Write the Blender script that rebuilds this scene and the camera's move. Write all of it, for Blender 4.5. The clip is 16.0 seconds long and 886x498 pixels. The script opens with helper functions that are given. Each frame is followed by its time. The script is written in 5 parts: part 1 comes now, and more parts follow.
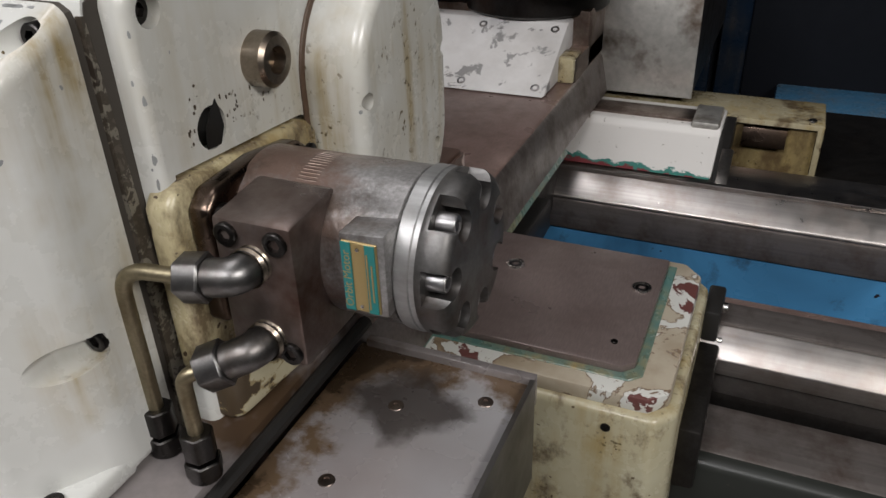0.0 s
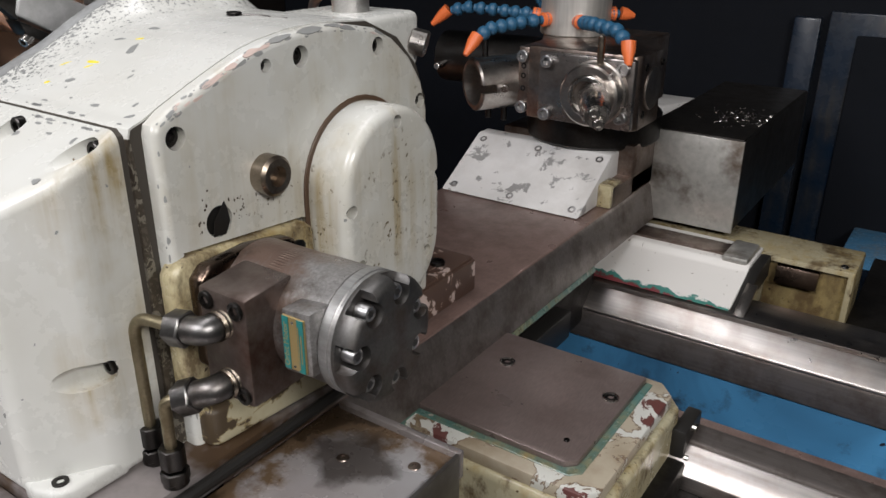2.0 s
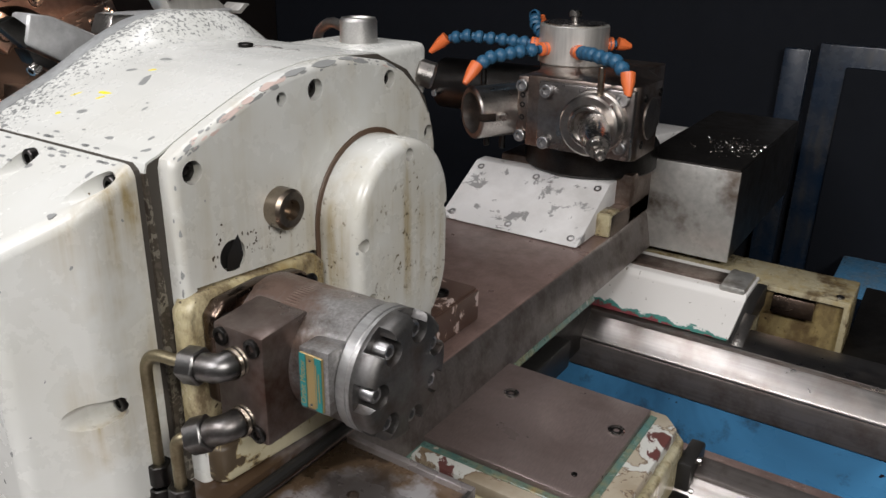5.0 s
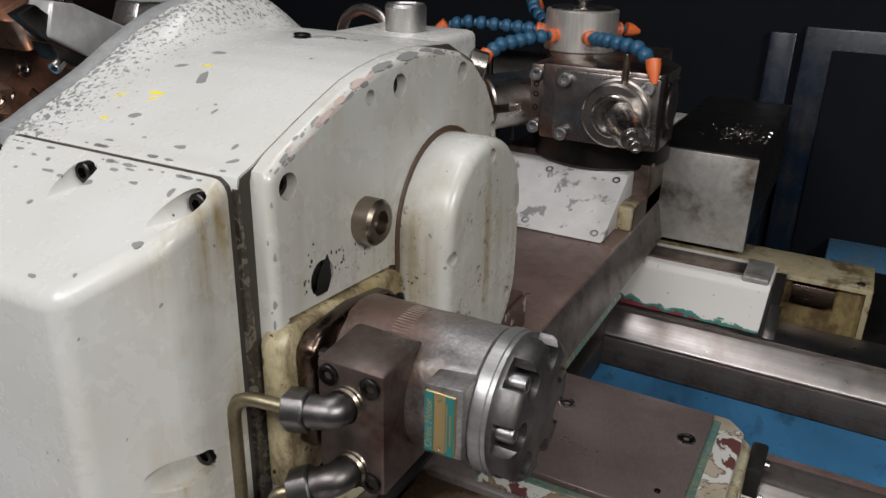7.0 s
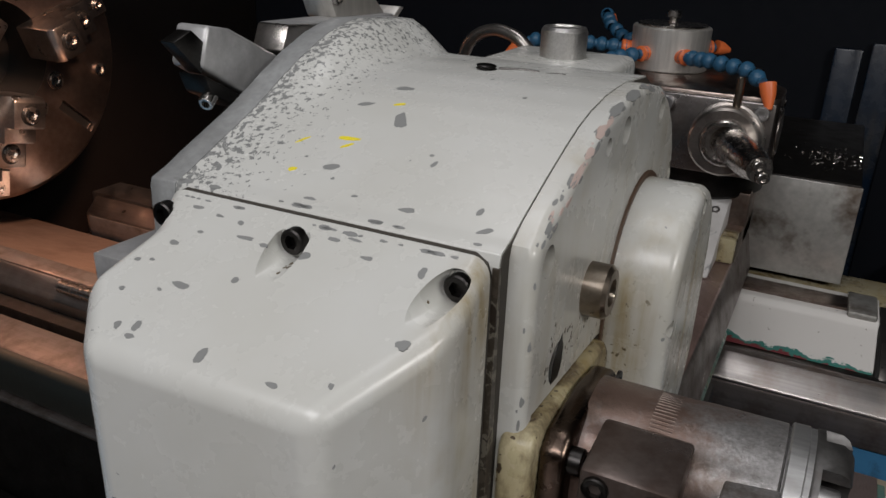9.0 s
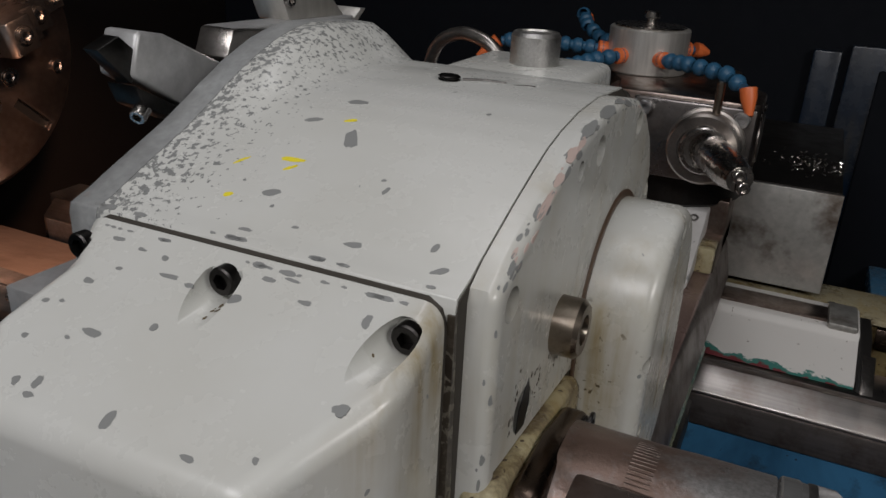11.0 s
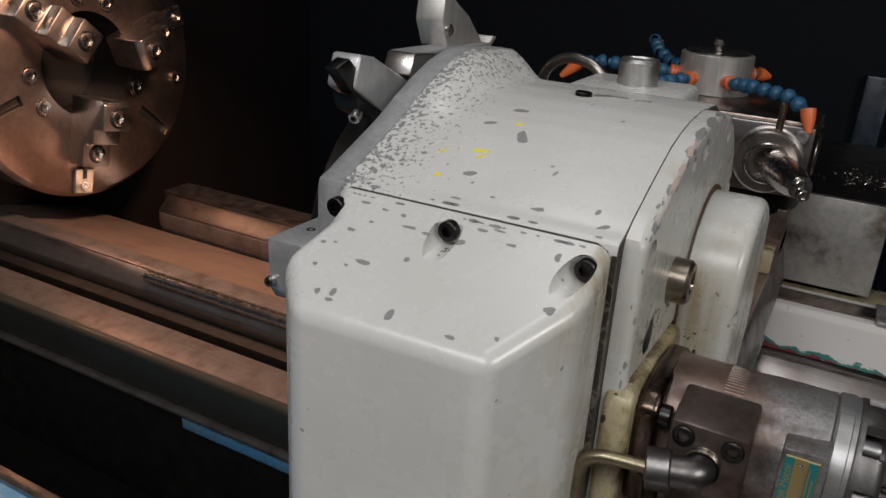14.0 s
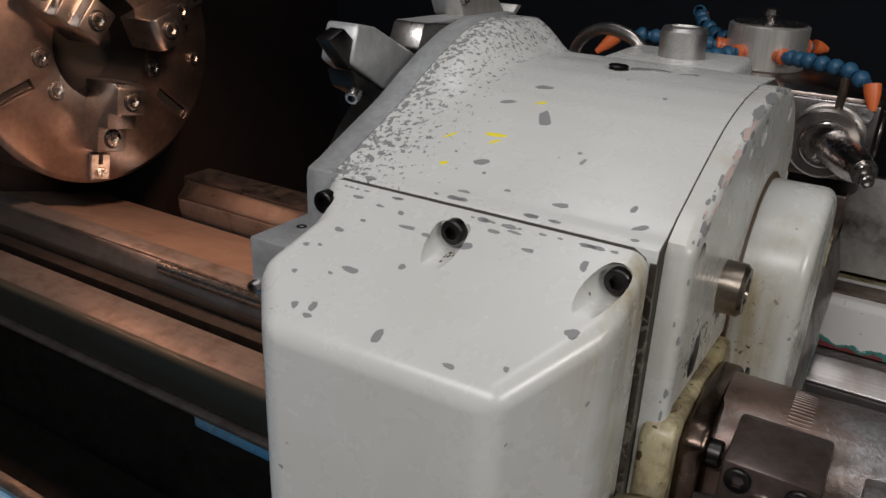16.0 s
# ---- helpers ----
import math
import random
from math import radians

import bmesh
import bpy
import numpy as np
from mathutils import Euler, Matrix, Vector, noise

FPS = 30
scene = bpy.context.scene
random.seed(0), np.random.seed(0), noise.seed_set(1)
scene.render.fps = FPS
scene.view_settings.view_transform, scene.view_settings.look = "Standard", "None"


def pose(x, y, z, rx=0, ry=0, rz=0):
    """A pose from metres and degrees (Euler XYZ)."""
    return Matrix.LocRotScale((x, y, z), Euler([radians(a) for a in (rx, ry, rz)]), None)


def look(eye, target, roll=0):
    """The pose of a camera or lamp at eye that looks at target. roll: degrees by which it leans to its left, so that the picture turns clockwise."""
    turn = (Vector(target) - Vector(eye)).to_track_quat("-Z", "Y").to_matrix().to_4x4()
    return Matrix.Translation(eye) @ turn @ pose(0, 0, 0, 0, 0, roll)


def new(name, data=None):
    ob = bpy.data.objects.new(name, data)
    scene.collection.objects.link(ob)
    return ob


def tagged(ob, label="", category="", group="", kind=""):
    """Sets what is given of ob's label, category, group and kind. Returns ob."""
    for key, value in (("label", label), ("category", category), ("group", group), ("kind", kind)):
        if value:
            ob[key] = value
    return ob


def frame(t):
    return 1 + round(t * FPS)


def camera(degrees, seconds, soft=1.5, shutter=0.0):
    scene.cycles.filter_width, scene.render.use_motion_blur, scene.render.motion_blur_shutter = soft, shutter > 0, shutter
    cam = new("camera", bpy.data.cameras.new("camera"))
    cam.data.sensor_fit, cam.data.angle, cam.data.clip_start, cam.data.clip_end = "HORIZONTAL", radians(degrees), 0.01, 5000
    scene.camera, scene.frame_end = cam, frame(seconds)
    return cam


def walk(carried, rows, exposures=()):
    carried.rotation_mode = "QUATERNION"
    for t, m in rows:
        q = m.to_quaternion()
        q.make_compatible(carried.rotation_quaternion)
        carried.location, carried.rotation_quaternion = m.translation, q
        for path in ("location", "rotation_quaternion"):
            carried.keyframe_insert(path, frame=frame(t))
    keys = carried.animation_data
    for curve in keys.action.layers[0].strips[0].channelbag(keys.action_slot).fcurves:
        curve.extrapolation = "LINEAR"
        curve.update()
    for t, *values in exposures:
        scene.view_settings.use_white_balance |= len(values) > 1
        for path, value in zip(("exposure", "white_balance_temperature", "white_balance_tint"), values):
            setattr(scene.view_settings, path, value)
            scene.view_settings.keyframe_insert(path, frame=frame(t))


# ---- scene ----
cam = camera(58.8, 16.0)
PATH = [
    (0, (-0.003, 0.006, 1.497), (-0.707, 1.58, 0.483), -2.0),
    (0.5, (0.074, 0.015, 1.518), (-0.728, 1.581, 0.568), -0.9),
    (1, (0.087, -0.015, 1.547), (-0.789, 1.556, 0.675), -1.4),
    (1.5, (0.121, -0.019, 1.555), (-0.813, 1.546, 0.731), -0.2),
    (2, (0.165, -0.03, 1.554), (-0.87, 1.488, 0.763), 0.3),
    (2.5, (0.211, -0.039, 1.562), (-0.889, 1.442, 0.79), 0.6),
    (3, (0.25, -0.043, 1.564), (-0.875, 1.421, 0.796), 0.6),
    (3.5, (0.247, -0.03, 1.558), (-0.87, 1.437, 0.784), 0.1),
    (4, (0.203, -0.03, 1.565), (-0.872, 1.475, 0.805), 1.0),
    (4.2, (0.188, -0.034, 1.566), (-0.883, 1.48, 0.817), 1.0),
    (6.3, (0.061, -0.042, 1.552), (-0.813, 1.588, 0.79), 1.7),
    (6.5, (0.046, -0.045, 1.551), (-0.82, 1.589, 0.789), 1.6),
    (7, (-0.001, -0.044, 1.555), (-0.859, 1.589, 0.783), 1.4),
    (7.5, (-0.047, -0.042, 1.556), (-0.887, 1.599, 0.782), 1.3),
    (8, (-0.09, -0.042, 1.558), (-0.916, 1.612, 0.793), 1.4),
    (8.5, (-0.134, -0.041, 1.557), (-0.958, 1.616, 0.799), 1.9),
    (9, (-0.18, -0.034, 1.557), (-0.995, 1.626, 0.795), 2.2),
    (9.5, (-0.196, -0.006, 1.559), (-0.997, 1.661, 0.797), 2.5),
    (9.7, (-0.197, 0.01, 1.556), (-0.99, 1.678, 0.789), 2.5),
    (11.8, (-0.188, 0.015, 1.561), (-0.936, 1.704, 0.794), 2.7),
    (12, (-0.189, -0.004, 1.561), (-0.936, 1.689, 0.803), 2.4),
    (12.5, (-0.191, -0.049, 1.567), (-0.944, 1.652, 0.832), 2.3),
    (13, (-0.186, -0.094, 1.571), (-0.957, 1.598, 0.835), 2.1),
    (13.5, (-0.184, -0.152, 1.573), (-0.969, 1.53, 0.828), 1.4),
    (14, (-0.195, -0.155, 1.581), (-1.052, 1.495, 0.842), 3.5),
    (14.5, (-0.204, -0.148, 1.586), (-1.094, 1.493, 0.867), 4.1),
    (15, (-0.216, -0.122, 1.578), (-1.135, 1.49, 0.832), 4.5),
    (15.5, (-0.223, -0.094, 1.57), (-1.15, 1.501, 0.799), 4.1),
    (16, (-0.217, -0.076, 1.563), (-1.145, 1.512, 0.777), 2.4),
]
EXPOSURES = [(0.0, 0.28), (0.5, 0.88), (1.0, 0.76), (2.5, 0.5), (4.0, 0.62), (7.0, 0.22), (8.0, -0.1), (9.0, -0.42), (12.5, -0.68), (13.5, -0.5), (14.5, -0.38), (16.0, -0.42)]
path = [(t, look(eye, target, roll)) for t, eye, target, roll in PATH]
walk(cam, sorted(path, key=lambda row: row[0]), EXPOSURES)


# ---- world and lights ----
world = bpy.data.worlds.new("world")
scene.world = world
world.use_nodes = True
world.node_tree.nodes["Background"].inputs[0].default_value = (0.75, 0.85, 1.0, 1)
world.node_tree.nodes["Background"].inputs[1].default_value = 0.05


def area(name, eye, target, sx, sy, power, color):
    la = bpy.data.lights.new(name, "AREA")
    la.shape, la.size, la.size_y, la.energy, la.color = "RECTANGLE", sx, sy, power, color
    ob = new(name, la)
    ob.matrix_world = look(eye, target)
    return ob


KEY = area("workshop_tube_light", (-0.50, -0.95, 2.55), (-0.35, 0.35, 1.2), 1.4, 0.35, 22, (1.0, 0.98, 1.0))
OVER = area("workshop_tube_light_over", (-0.55, 0.45, 3.0), (-0.3, 0.6, 1.0), 1.4, 0.3, 7, (1.0, 0.98, 1.0))
# Added unseen lamp at the right, brightens rails, blue wall and right-hand faces.
RIGHT_FILL = area("added_right_fill_light", (1.3, -0.5, 2.4), (0.0, 1.0, 1.0), 0.8, 0.35, 21, (1.0, 0.97, 0.95))
WARM = area("chuck_work_lamp", (-0.88, 0.80, 1.78), (-1.29, 0.76, 0.95), 0.12, 0.12, 7.8, (1.0, 0.57, 0.38))
WARM.data.spread = radians(95)


# ---- materials ----
def mat(name, color, rough=0.5, metal=0.0, spec=0.5):
    m = bpy.data.materials.new(name)
    m.use_nodes = True
    b = m.node_tree.nodes["Principled BSDF"]
    b.inputs["Base Color"].default_value = (*color, 1)
    b.inputs["Roughness"].default_value = rough
    b.inputs["Metallic"].default_value = metal
    b.inputs["Specular IOR Level"].default_value = spec
    return m


class Nodes:
    """Short hand for building node trees."""

    def __init__(self, m):
        self.t = m.node_tree
        self.b = self.t.nodes["Principled BSDF"]
        self.co = self.t.nodes.new("ShaderNodeTexCoord").outputs["Object"]

    def link(self, a, b):
        self.t.links.new(a, b)

    def mapped(self, sx=1, sy=1, sz=1, off=(0, 0, 0)):
        n = self.t.nodes.new("ShaderNodeMapping")
        n.inputs["Scale"].default_value = (sx, sy, sz)
        n.inputs["Location"].default_value = off
        self.link(self.co, n.inputs["Vector"])
        return n.outputs[0]

    def noise(self, scale, detail=4, rough=0.55, vec=None, dist=0.0):
        n = self.t.nodes.new("ShaderNodeTexNoise")
        n.inputs["Scale"].default_value, n.inputs["Detail"].default_value = scale, detail
        n.inputs["Roughness"].default_value, n.inputs["Distortion"].default_value = rough, dist
        self.link(vec or self.co, n.inputs["Vector"])
        return n.outputs["Fac"]

    def ramp(self, fac, lo, hi):
        n = self.t.nodes.new("ShaderNodeMapRange")
        n.inputs["From Min"].default_value, n.inputs["From Max"].default_value = lo, hi
        self.link(fac, n.inputs["Value"])
        return n.outputs[0]

    def math(self, op, a, b=0.0):
        n = self.t.nodes.new("ShaderNodeMath")
        n.operation = op
        for s, v in zip(n.inputs, (a, b)):
            if isinstance(v, (int, float)):
                s.default_value = v
            else:
                self.link(v, s)
        return n.outputs[0]

    def axis(self, which):
        n = self.t.nodes.new("ShaderNodeSeparateXYZ")
        self.link(self.co, n.inputs[0])
        return n.outputs[which]

    def mix(self, fac, a, b):
        n = self.t.nodes.new("ShaderNodeMix")
        n.data_type = "RGBA"
        if isinstance(fac, (int, float)):
            n.inputs[0].default_value = fac
        else:
            self.link(fac, n.inputs[0])
        for s, v in ((n.inputs[6], a), (n.inputs[7], b)):
            if isinstance(v, tuple):
                s.default_value = (*v, 1)
            else:
                self.link(v, s)
        return n.outputs[2]

    def bump(self, height, strength, dist=0.001):
        n = self.t.nodes.new("ShaderNodeBump")
        n.inputs["Strength"].default_value, n.inputs["Distance"].default_value = strength, dist
        self.link(height, n.inputs["Height"])
        self.link(n.outputs[0], self.b.inputs["Normal"])

    def voronoi(self, scale, vec=None):
        n = self.t.nodes.new("ShaderNodeTexVoronoi")
        n.inputs["Scale"].default_value = scale
        self.link(vec or self.co, n.inputs["Vector"])
        return n.outputs["Distance"], n.outputs["Color"]

    def color(self, socket):
        self.link(socket, self.b.inputs["Base Color"])

    def rough(self, socket):
        self.link(socket, self.b.inputs["Roughness"])


def paint(name, base, chips=0.0, stain=0.0, chip_color=(0.235, 0.24, 0.235), rough=0.32, gradient=None, side=None, soak=0.0):
    """Old machine enamel: chips down to primer, oil stains that run downwards. gradient: x below which chips grow dense.
    side: x beyond which the oil runs lie."""
    m = mat(name, base, rough)
    n = Nodes(m)
    c = n.mix(n.ramp(n.noise(9, 5), 0.35, 0.75), base, tuple(v * k for v, k in zip(base, (0.90, 0.89, 0.86))))
    if stain:
        runs = n.noise(1, 4, 0.6, n.mapped(75, 75, 6, (2, 5, 1)))
        blot = n.noise(9, 5, 0.6, n.mapped(1, 1, 1, (3, 1, 2)))
        film = n.math("MULTIPLY", n.ramp(blot, 0.36, 0.68), 0.45)
        f = n.math("ADD", n.math("MULTIPLY", n.ramp(runs, 0.46, 0.78), n.ramp(blot, 0.36, 0.62)), film)
        f = n.math("MINIMUM", n.math("MULTIPLY", f, stain * 0.62), 0.9)
        if side is not None:
            f = n.math("MULTIPLY", f, n.ramp(n.axis(0), side, side + 0.015))
        c = n.mix(f, c, (0.30, 0.225, 0.095))
        specks = n.math("MULTIPLY", n.ramp(n.noise(170, 3), 0.62, 0.68), n.ramp(blot, 0.50, 0.60))
        if side is not None:
            specks = n.math("MULTIPLY", specks, n.ramp(n.axis(0), side, side + 0.015))
        c = n.mix(n.math("MULTIPLY", specks, min(1, stain)), c, (0.10, 0.075, 0.035))
    if soak:
        film = n.ramp(n.noise(24, 6, 0.7, n.mapped(1, 1, 0.6, (7, 2, 5))), 0.62 - 0.25 * soak, 0.72 - 0.2 * soak)
        c = n.mix(n.math("MULTIPLY", film, 0.85), c, (0.085, 0.055, 0.028))
    if chips:
        wob = n.t.nodes.new("ShaderNodeTexNoise")
        wob.inputs["Scale"].default_value = 90
        n.link(n.co, wob.inputs["Vector"])
        v = n.t.nodes.new("ShaderNodeVectorMath")
        v.operation = "MULTIPLY_ADD"
        n.link(wob.outputs["Color"], v.inputs[0])
        v.inputs[1].default_value = (0.012, 0.012, 0.012)
        n.link(n.co, v.inputs[2])
        total = None
        for scale, size, keep in ((62, 0.17, 0.90), (150, 0.22, 0.86)):
            d, col = n.voronoi(scale, v.outputs[0])
            sep = n.t.nodes.new("ShaderNodeSeparateColor")
            n.link(col, sep.inputs[0])
            lim = n.math("MULTIPLY", n.math("GREATER_THAN", sep.outputs[0], 1 - (1 - keep) * chips), size)
            lim = n.math("MULTIPLY", lim, n.math("ADD", sep.outputs[1], 0.35))
            f = n.math("LESS_THAN", d, lim)
            total = f if total is None else n.math("MAXIMUM", total, f)
        if gradient is not None:
            dense = n.ramp(n.axis(0), gradient, gradient - 0.10)
            spot = n.noise(270, 4, 0.6)
            lim = n.math("SUBTRACT", 0.74, n.math("MULTIPLY", dense, 0.27))
            total = n.math("MAXIMUM", total, n.math("MULTIPLY", n.math("GREATER_THAN", spot, lim), n.math("GREATER_THAN", dense, 0.02)))
        c = n.mix(total, c, chip_color)
        n.bump(n.math("SUBTRACT", n.math("MULTIPLY", n.noise(38, 2), 0.5), total), 0.35, 0.0007)
    else:
        n.bump(n.noise(45, 3), 0.15, 0.001)
    n.color(c)
    n.rough(n.math("ADD", n.math("MULTIPLY", n.noise(30, 5, 0.65), 0.3), rough - 0.20))
    return m


def steel(name, base, rough=0.35, dirt=(0.08, 0.05, 0.03), amount=0.5, stretch=(1, 1, 1), scale=30, metal=1.0, bump=0.1, band=(0.45, 0.72), fine=6):
    m = mat(name, base, rough, metal)
    n = Nodes(m)
    grain = n.noise(scale * fine, 4, 0.6, n.mapped(*stretch))
    blot = n.noise(scale * 0.6, 5, 0.65)
    f = n.math("MULTIPLY", n.ramp(blot, *band), amount)
    c = n.mix(n.ramp(grain, 0.3, 0.8), tuple(v * 0.8 for v in base), tuple(min(1, v * 1.1) for v in base))
    n.color(n.mix(f, c, dirt))
    r = n.math("ADD", n.math("MULTIPLY", n.noise(scale, 4), 0.25), rough - 0.12)
    n.rough(n.math("ADD", r, n.math("MULTIPLY", f, 0.15)))
    n.bump(grain, bump, 0.0006)
    return m


WHITE = (0.605, 0.61, 0.585)
PAINT_TOP = paint("housing_enamel", WHITE, 0.2, 0.0, gradient=-0.414)
PAINT_GEAR = paint("gear_cover_enamel", WHITE, 0.12, 2.1, side=-0.325)
PAINT_PLATE = paint("end_plate_enamel", WHITE, 0.10, 0.85)
PAINT_COVER = paint("round_cover_enamel", WHITE, 0.05, 1.15)
PAINT_OILY = paint("oil_soaked_cream_enamel", (0.50, 0.45, 0.30), 2.2, 2.2, (0.06, 0.04, 0.022), soak=0.45)
PAINT_SADDLE = paint("saddle_cream_enamel", (0.45, 0.42, 0.30), 0.8, 1.6, (0.10, 0.07, 0.04), soak=0.42)


def layered(name):
    """White enamel worn through to green and dark red coats towards its lower front edge."""
    m = mat(name, (0.7, 0.7, 0.68), 0.4)
    n = Nodes(m)
    h = n.math("ADD", n.axis(1), n.math("MULTIPLY", n.noise(48, 6, 0.7), 0.042))
    h = n.math("ADD", h, n.math("MULTIPLY", n.axis(0), 0.05))
    c = n.mix(n.math("GREATER_THAN", h, 1.0555), (0.18, 0.04, 0.045), (0.05, 0.20, 0.17))
    c = n.mix(n.math("GREATER_THAN", h, 1.0630), c, (0.70, 0.68, 0.65))
    c = n.mix(n.math("GREATER_THAN", n.noise(120, 3), 0.70), c, (0.25, 0.22, 0.18))
    n.color(c)
    n.bump(h, 0.3, 0.01)
    return m


def peeled(name, base, coats, start=0.50, step=0.035, scale=26, stain=(0.16, 0.10, 0.04)):
    """Old thick enamel that has come off coat by coat: each coat shows as a ring round the next one."""
    m = mat(name, base, 0.42)
    n = Nodes(m)
    h = n.noise(scale, 7, 0.62, None, 0.4)
    dirt = n.math("MULTIPLY", n.ramp(n.noise(9, 5, 0.65), 0.42, 0.7), 0.75)
    c = n.mix(dirt, base, stain)
    for k, coat in enumerate(coats):
        c = n.mix(n.math("GREATER_THAN", h, start + step * k), c, coat)
    n.color(c)
    n.bump(n.ramp(h, start - 0.01, start + step * len(coats)), -0.5, 0.0015)
    return m


WHITE_COAT = (0.56, 0.56, 0.52)
PAINT_PEELED = peeled("peeling_saddle_enamel", (0.40, 0.35, 0.27), ((0.17, 0.12, 0.08), WHITE_COAT, WHITE_COAT, WHITE_COAT, WHITE_COAT, (0.12, 0.045, 0.04)), 0.487, 0.022, 17)
PAINT_FLAKED = paint("stained_pad_enamel", (0.50, 0.44, 0.28), 1.4, 2.4, (0.075, 0.052, 0.03), soak=0.66)
PAINT_FOOT = peeled("flaked_pink_enamel", (0.10, 0.06, 0.045), ((0.25, 0.17, 0.13), (0.55, 0.44, 0.40)), 0.535, 0.015, 30, (0.07, 0.04, 0.03))
# Darker base than PAINT_BOX under heavy grease, for the sheet in the opening.
PAINT_GREASE = paint("greasy_dark_cream_enamel", (0.20, 0.155, 0.075), 1.2, 1.6, (0.03, 0.02, 0.012), soak=0.85)
GRIME = peeled("grime_filled_groove", (0.10, 0.085, 0.065), ((0.045, 0.036, 0.026), (0.16, 0.145, 0.115), (0.03, 0.022, 0.016)), 0.42, 0.10, 90, (0.03, 0.02, 0.015))
PAINT_LUG = peeled("flaked_lug_enamel", (0.50, 0.46, 0.32), ((0.30, 0.24, 0.13), (0.07, 0.05, 0.03)), 0.50, 0.02, 24, (0.24, 0.18, 0.07))
PAINT_BOX = paint("greasy_cream_box_enamel", (0.37, 0.34, 0.24), 0.8, 2.0, (0.10, 0.07, 0.04), soak=0.5)
PAINT_WEDGE = peeled("wedge_enamel", (0.72, 0.71, 0.70), ((0.46, 0.45, 0.44), (0.29, 0.285, 0.28)), 0.59, 0.018, 30, (0.50, 0.48, 0.46))
PAINT_APRON = paint("grey_green_bed_enamel", (0.024, 0.026, 0.023), 0.4, 0.0, (0.04, 0.038, 0.033), rough=0.4)
PAINT_LAYERS = layered("layered_carriage_enamel")
PAINT_RIM = paint("layered_green_enamel", (0.06, 0.155, 0.15), 0.6, 1.2, (0.4, 0.36, 0.3))
BLUE = paint("blue_enamel", (0.08, 0.275, 0.50), 0.5, 0.7, (0.05, 0.03, 0.03))
def oily_trough(name):
    """Oil-filmed blue enamel: shadow put in as darker mottling, blotched dark where sludge lies."""
    m = mat(name, (0.06, 0.22, 0.42), 0.3)
    n = Nodes(m)
    big = n.noise(3.2, 5, 0.6, None, 0.6)
    # Soft shadow and reflections, painted as darker tones of the blue.
    c = n.mix(n.ramp(big, 0.40, 0.66), (0.075, 0.27, 0.50), (0.03, 0.10, 0.19))
    sludge = n.math("MULTIPLY", n.ramp(n.noise(11, 6, 0.7), 0.56, 0.70), 0.85)
    c = n.mix(sludge, c, (0.022, 0.018, 0.016))
    c = n.mix(n.math("GREATER_THAN", n.noise(70, 3), 0.72), c, (0.02, 0.015, 0.02))
    n.color(c)
    n.rough(n.math("ADD", n.math("MULTIPLY", n.noise(8, 4), 0.45), 0.06))
    n.bump(big, 0.06, 0.004)
    return m


BLUE_TROUGH = oily_trough("oily_blue_trough_enamel")
# Darker copy of BLUE: the shade at the rear is put into the colour.
BLUE_SHADED = paint("shaded_blue_enamel", (0.0042, 0.0145, 0.033), 0.3, 0.2, (0.02, 0.015, 0.015))
# Near-black and barely specular: the unlit interior's shade is in the colour.
BLACK_WALL = paint("shade_black_enclosure_enamel", (0.0065, 0.008, 0.0115), 0.0, 0.0, rough=0.75)
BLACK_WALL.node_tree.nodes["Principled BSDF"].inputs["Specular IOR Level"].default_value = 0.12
# Brown taken almost to black: the lamp's fall-off is put into the colour.
BROWN_WALL = paint("shaded_brown_headstock_enamel", (0.013, 0.010, 0.009), 0.0, 0.0, rough=0.5)
CAST = steel("cast_iron_grey", (0.40, 0.395, 0.395), 0.42, (0.17, 0.12, 0.09), 0.7, scale=40, bump=0.35)
PORT_IRON = steel("oil_wet_port_block_iron", (0.165, 0.135, 0.122), 0.27, (0.050, 0.022, 0.013), 0.95, scale=26, bump=0.25, metal=0.7, band=(0.42, 0.66))
CAST_BLOCK = steel("oily_brown_cast_iron", (0.31, 0.255, 0.225), 0.33, (0.09, 0.045, 0.025), 0.9, scale=34, bump=0.3)
CAST_WET = steel("oil_wet_brown_iron", (0.13, 0.095, 0.075), 0.25, (0.04, 0.025, 0.015), 0.9, scale=34, bump=0.3)
ALUMINIUM = steel("satin_aluminium", (0.66, 0.64, 0.60), 0.42, (0.45, 0.42, 0.36), 0.5, (1, 1, 0.1), 30, metal=0.75, bump=0.04)
CAST_DARK = steel("dark_cast_iron", (0.075, 0.07, 0.066), 0.5, (0.02, 0.015, 0.012), 0.6, scale=40, bump=0.3)
TABLE = steel("oil_browned_ground_steel", (0.30, 0.205, 0.18), 0.30, (0.14, 0.095, 0.08), 0.8, (1, 0.15, 1), 26, bump=0.03, metal=0.4, fine=25)
SHEET = steel("oily_sheet_steel", (0.25, 0.225, 0.22), 0.28, (0.075, 0.045, 0.025), 1.0, scale=11, bump=0.05, metal=0.35, band=(0.50, 0.60))
BED_BROWN = steel("oil_browned_bed_casting", (0.17, 0.12, 0.095), 0.32, (0.08, 0.053, 0.04), 0.6, (0.1, 1, 1), 20, metal=0.3, bump=0.1)
WAY = steel("polished_way_steel", (0.47, 0.44, 0.42), 0.31, (0.26, 0.19, 0.15), 0.55, (0.02, 1, 1), 40, bump=0.06)
WAY_DULL = steel("dull_way_steel", (0.26, 0.232, 0.217), 0.34, (0.09, 0.062, 0.05), 0.85, (0.02, 1, 1), 40, bump=0.06, metal=0.75)
MACHINED = steel("machined_steel", (0.50, 0.47, 0.44), 0.30, (0.16, 0.10, 0.07), 0.5, scale=40, bump=0.08)
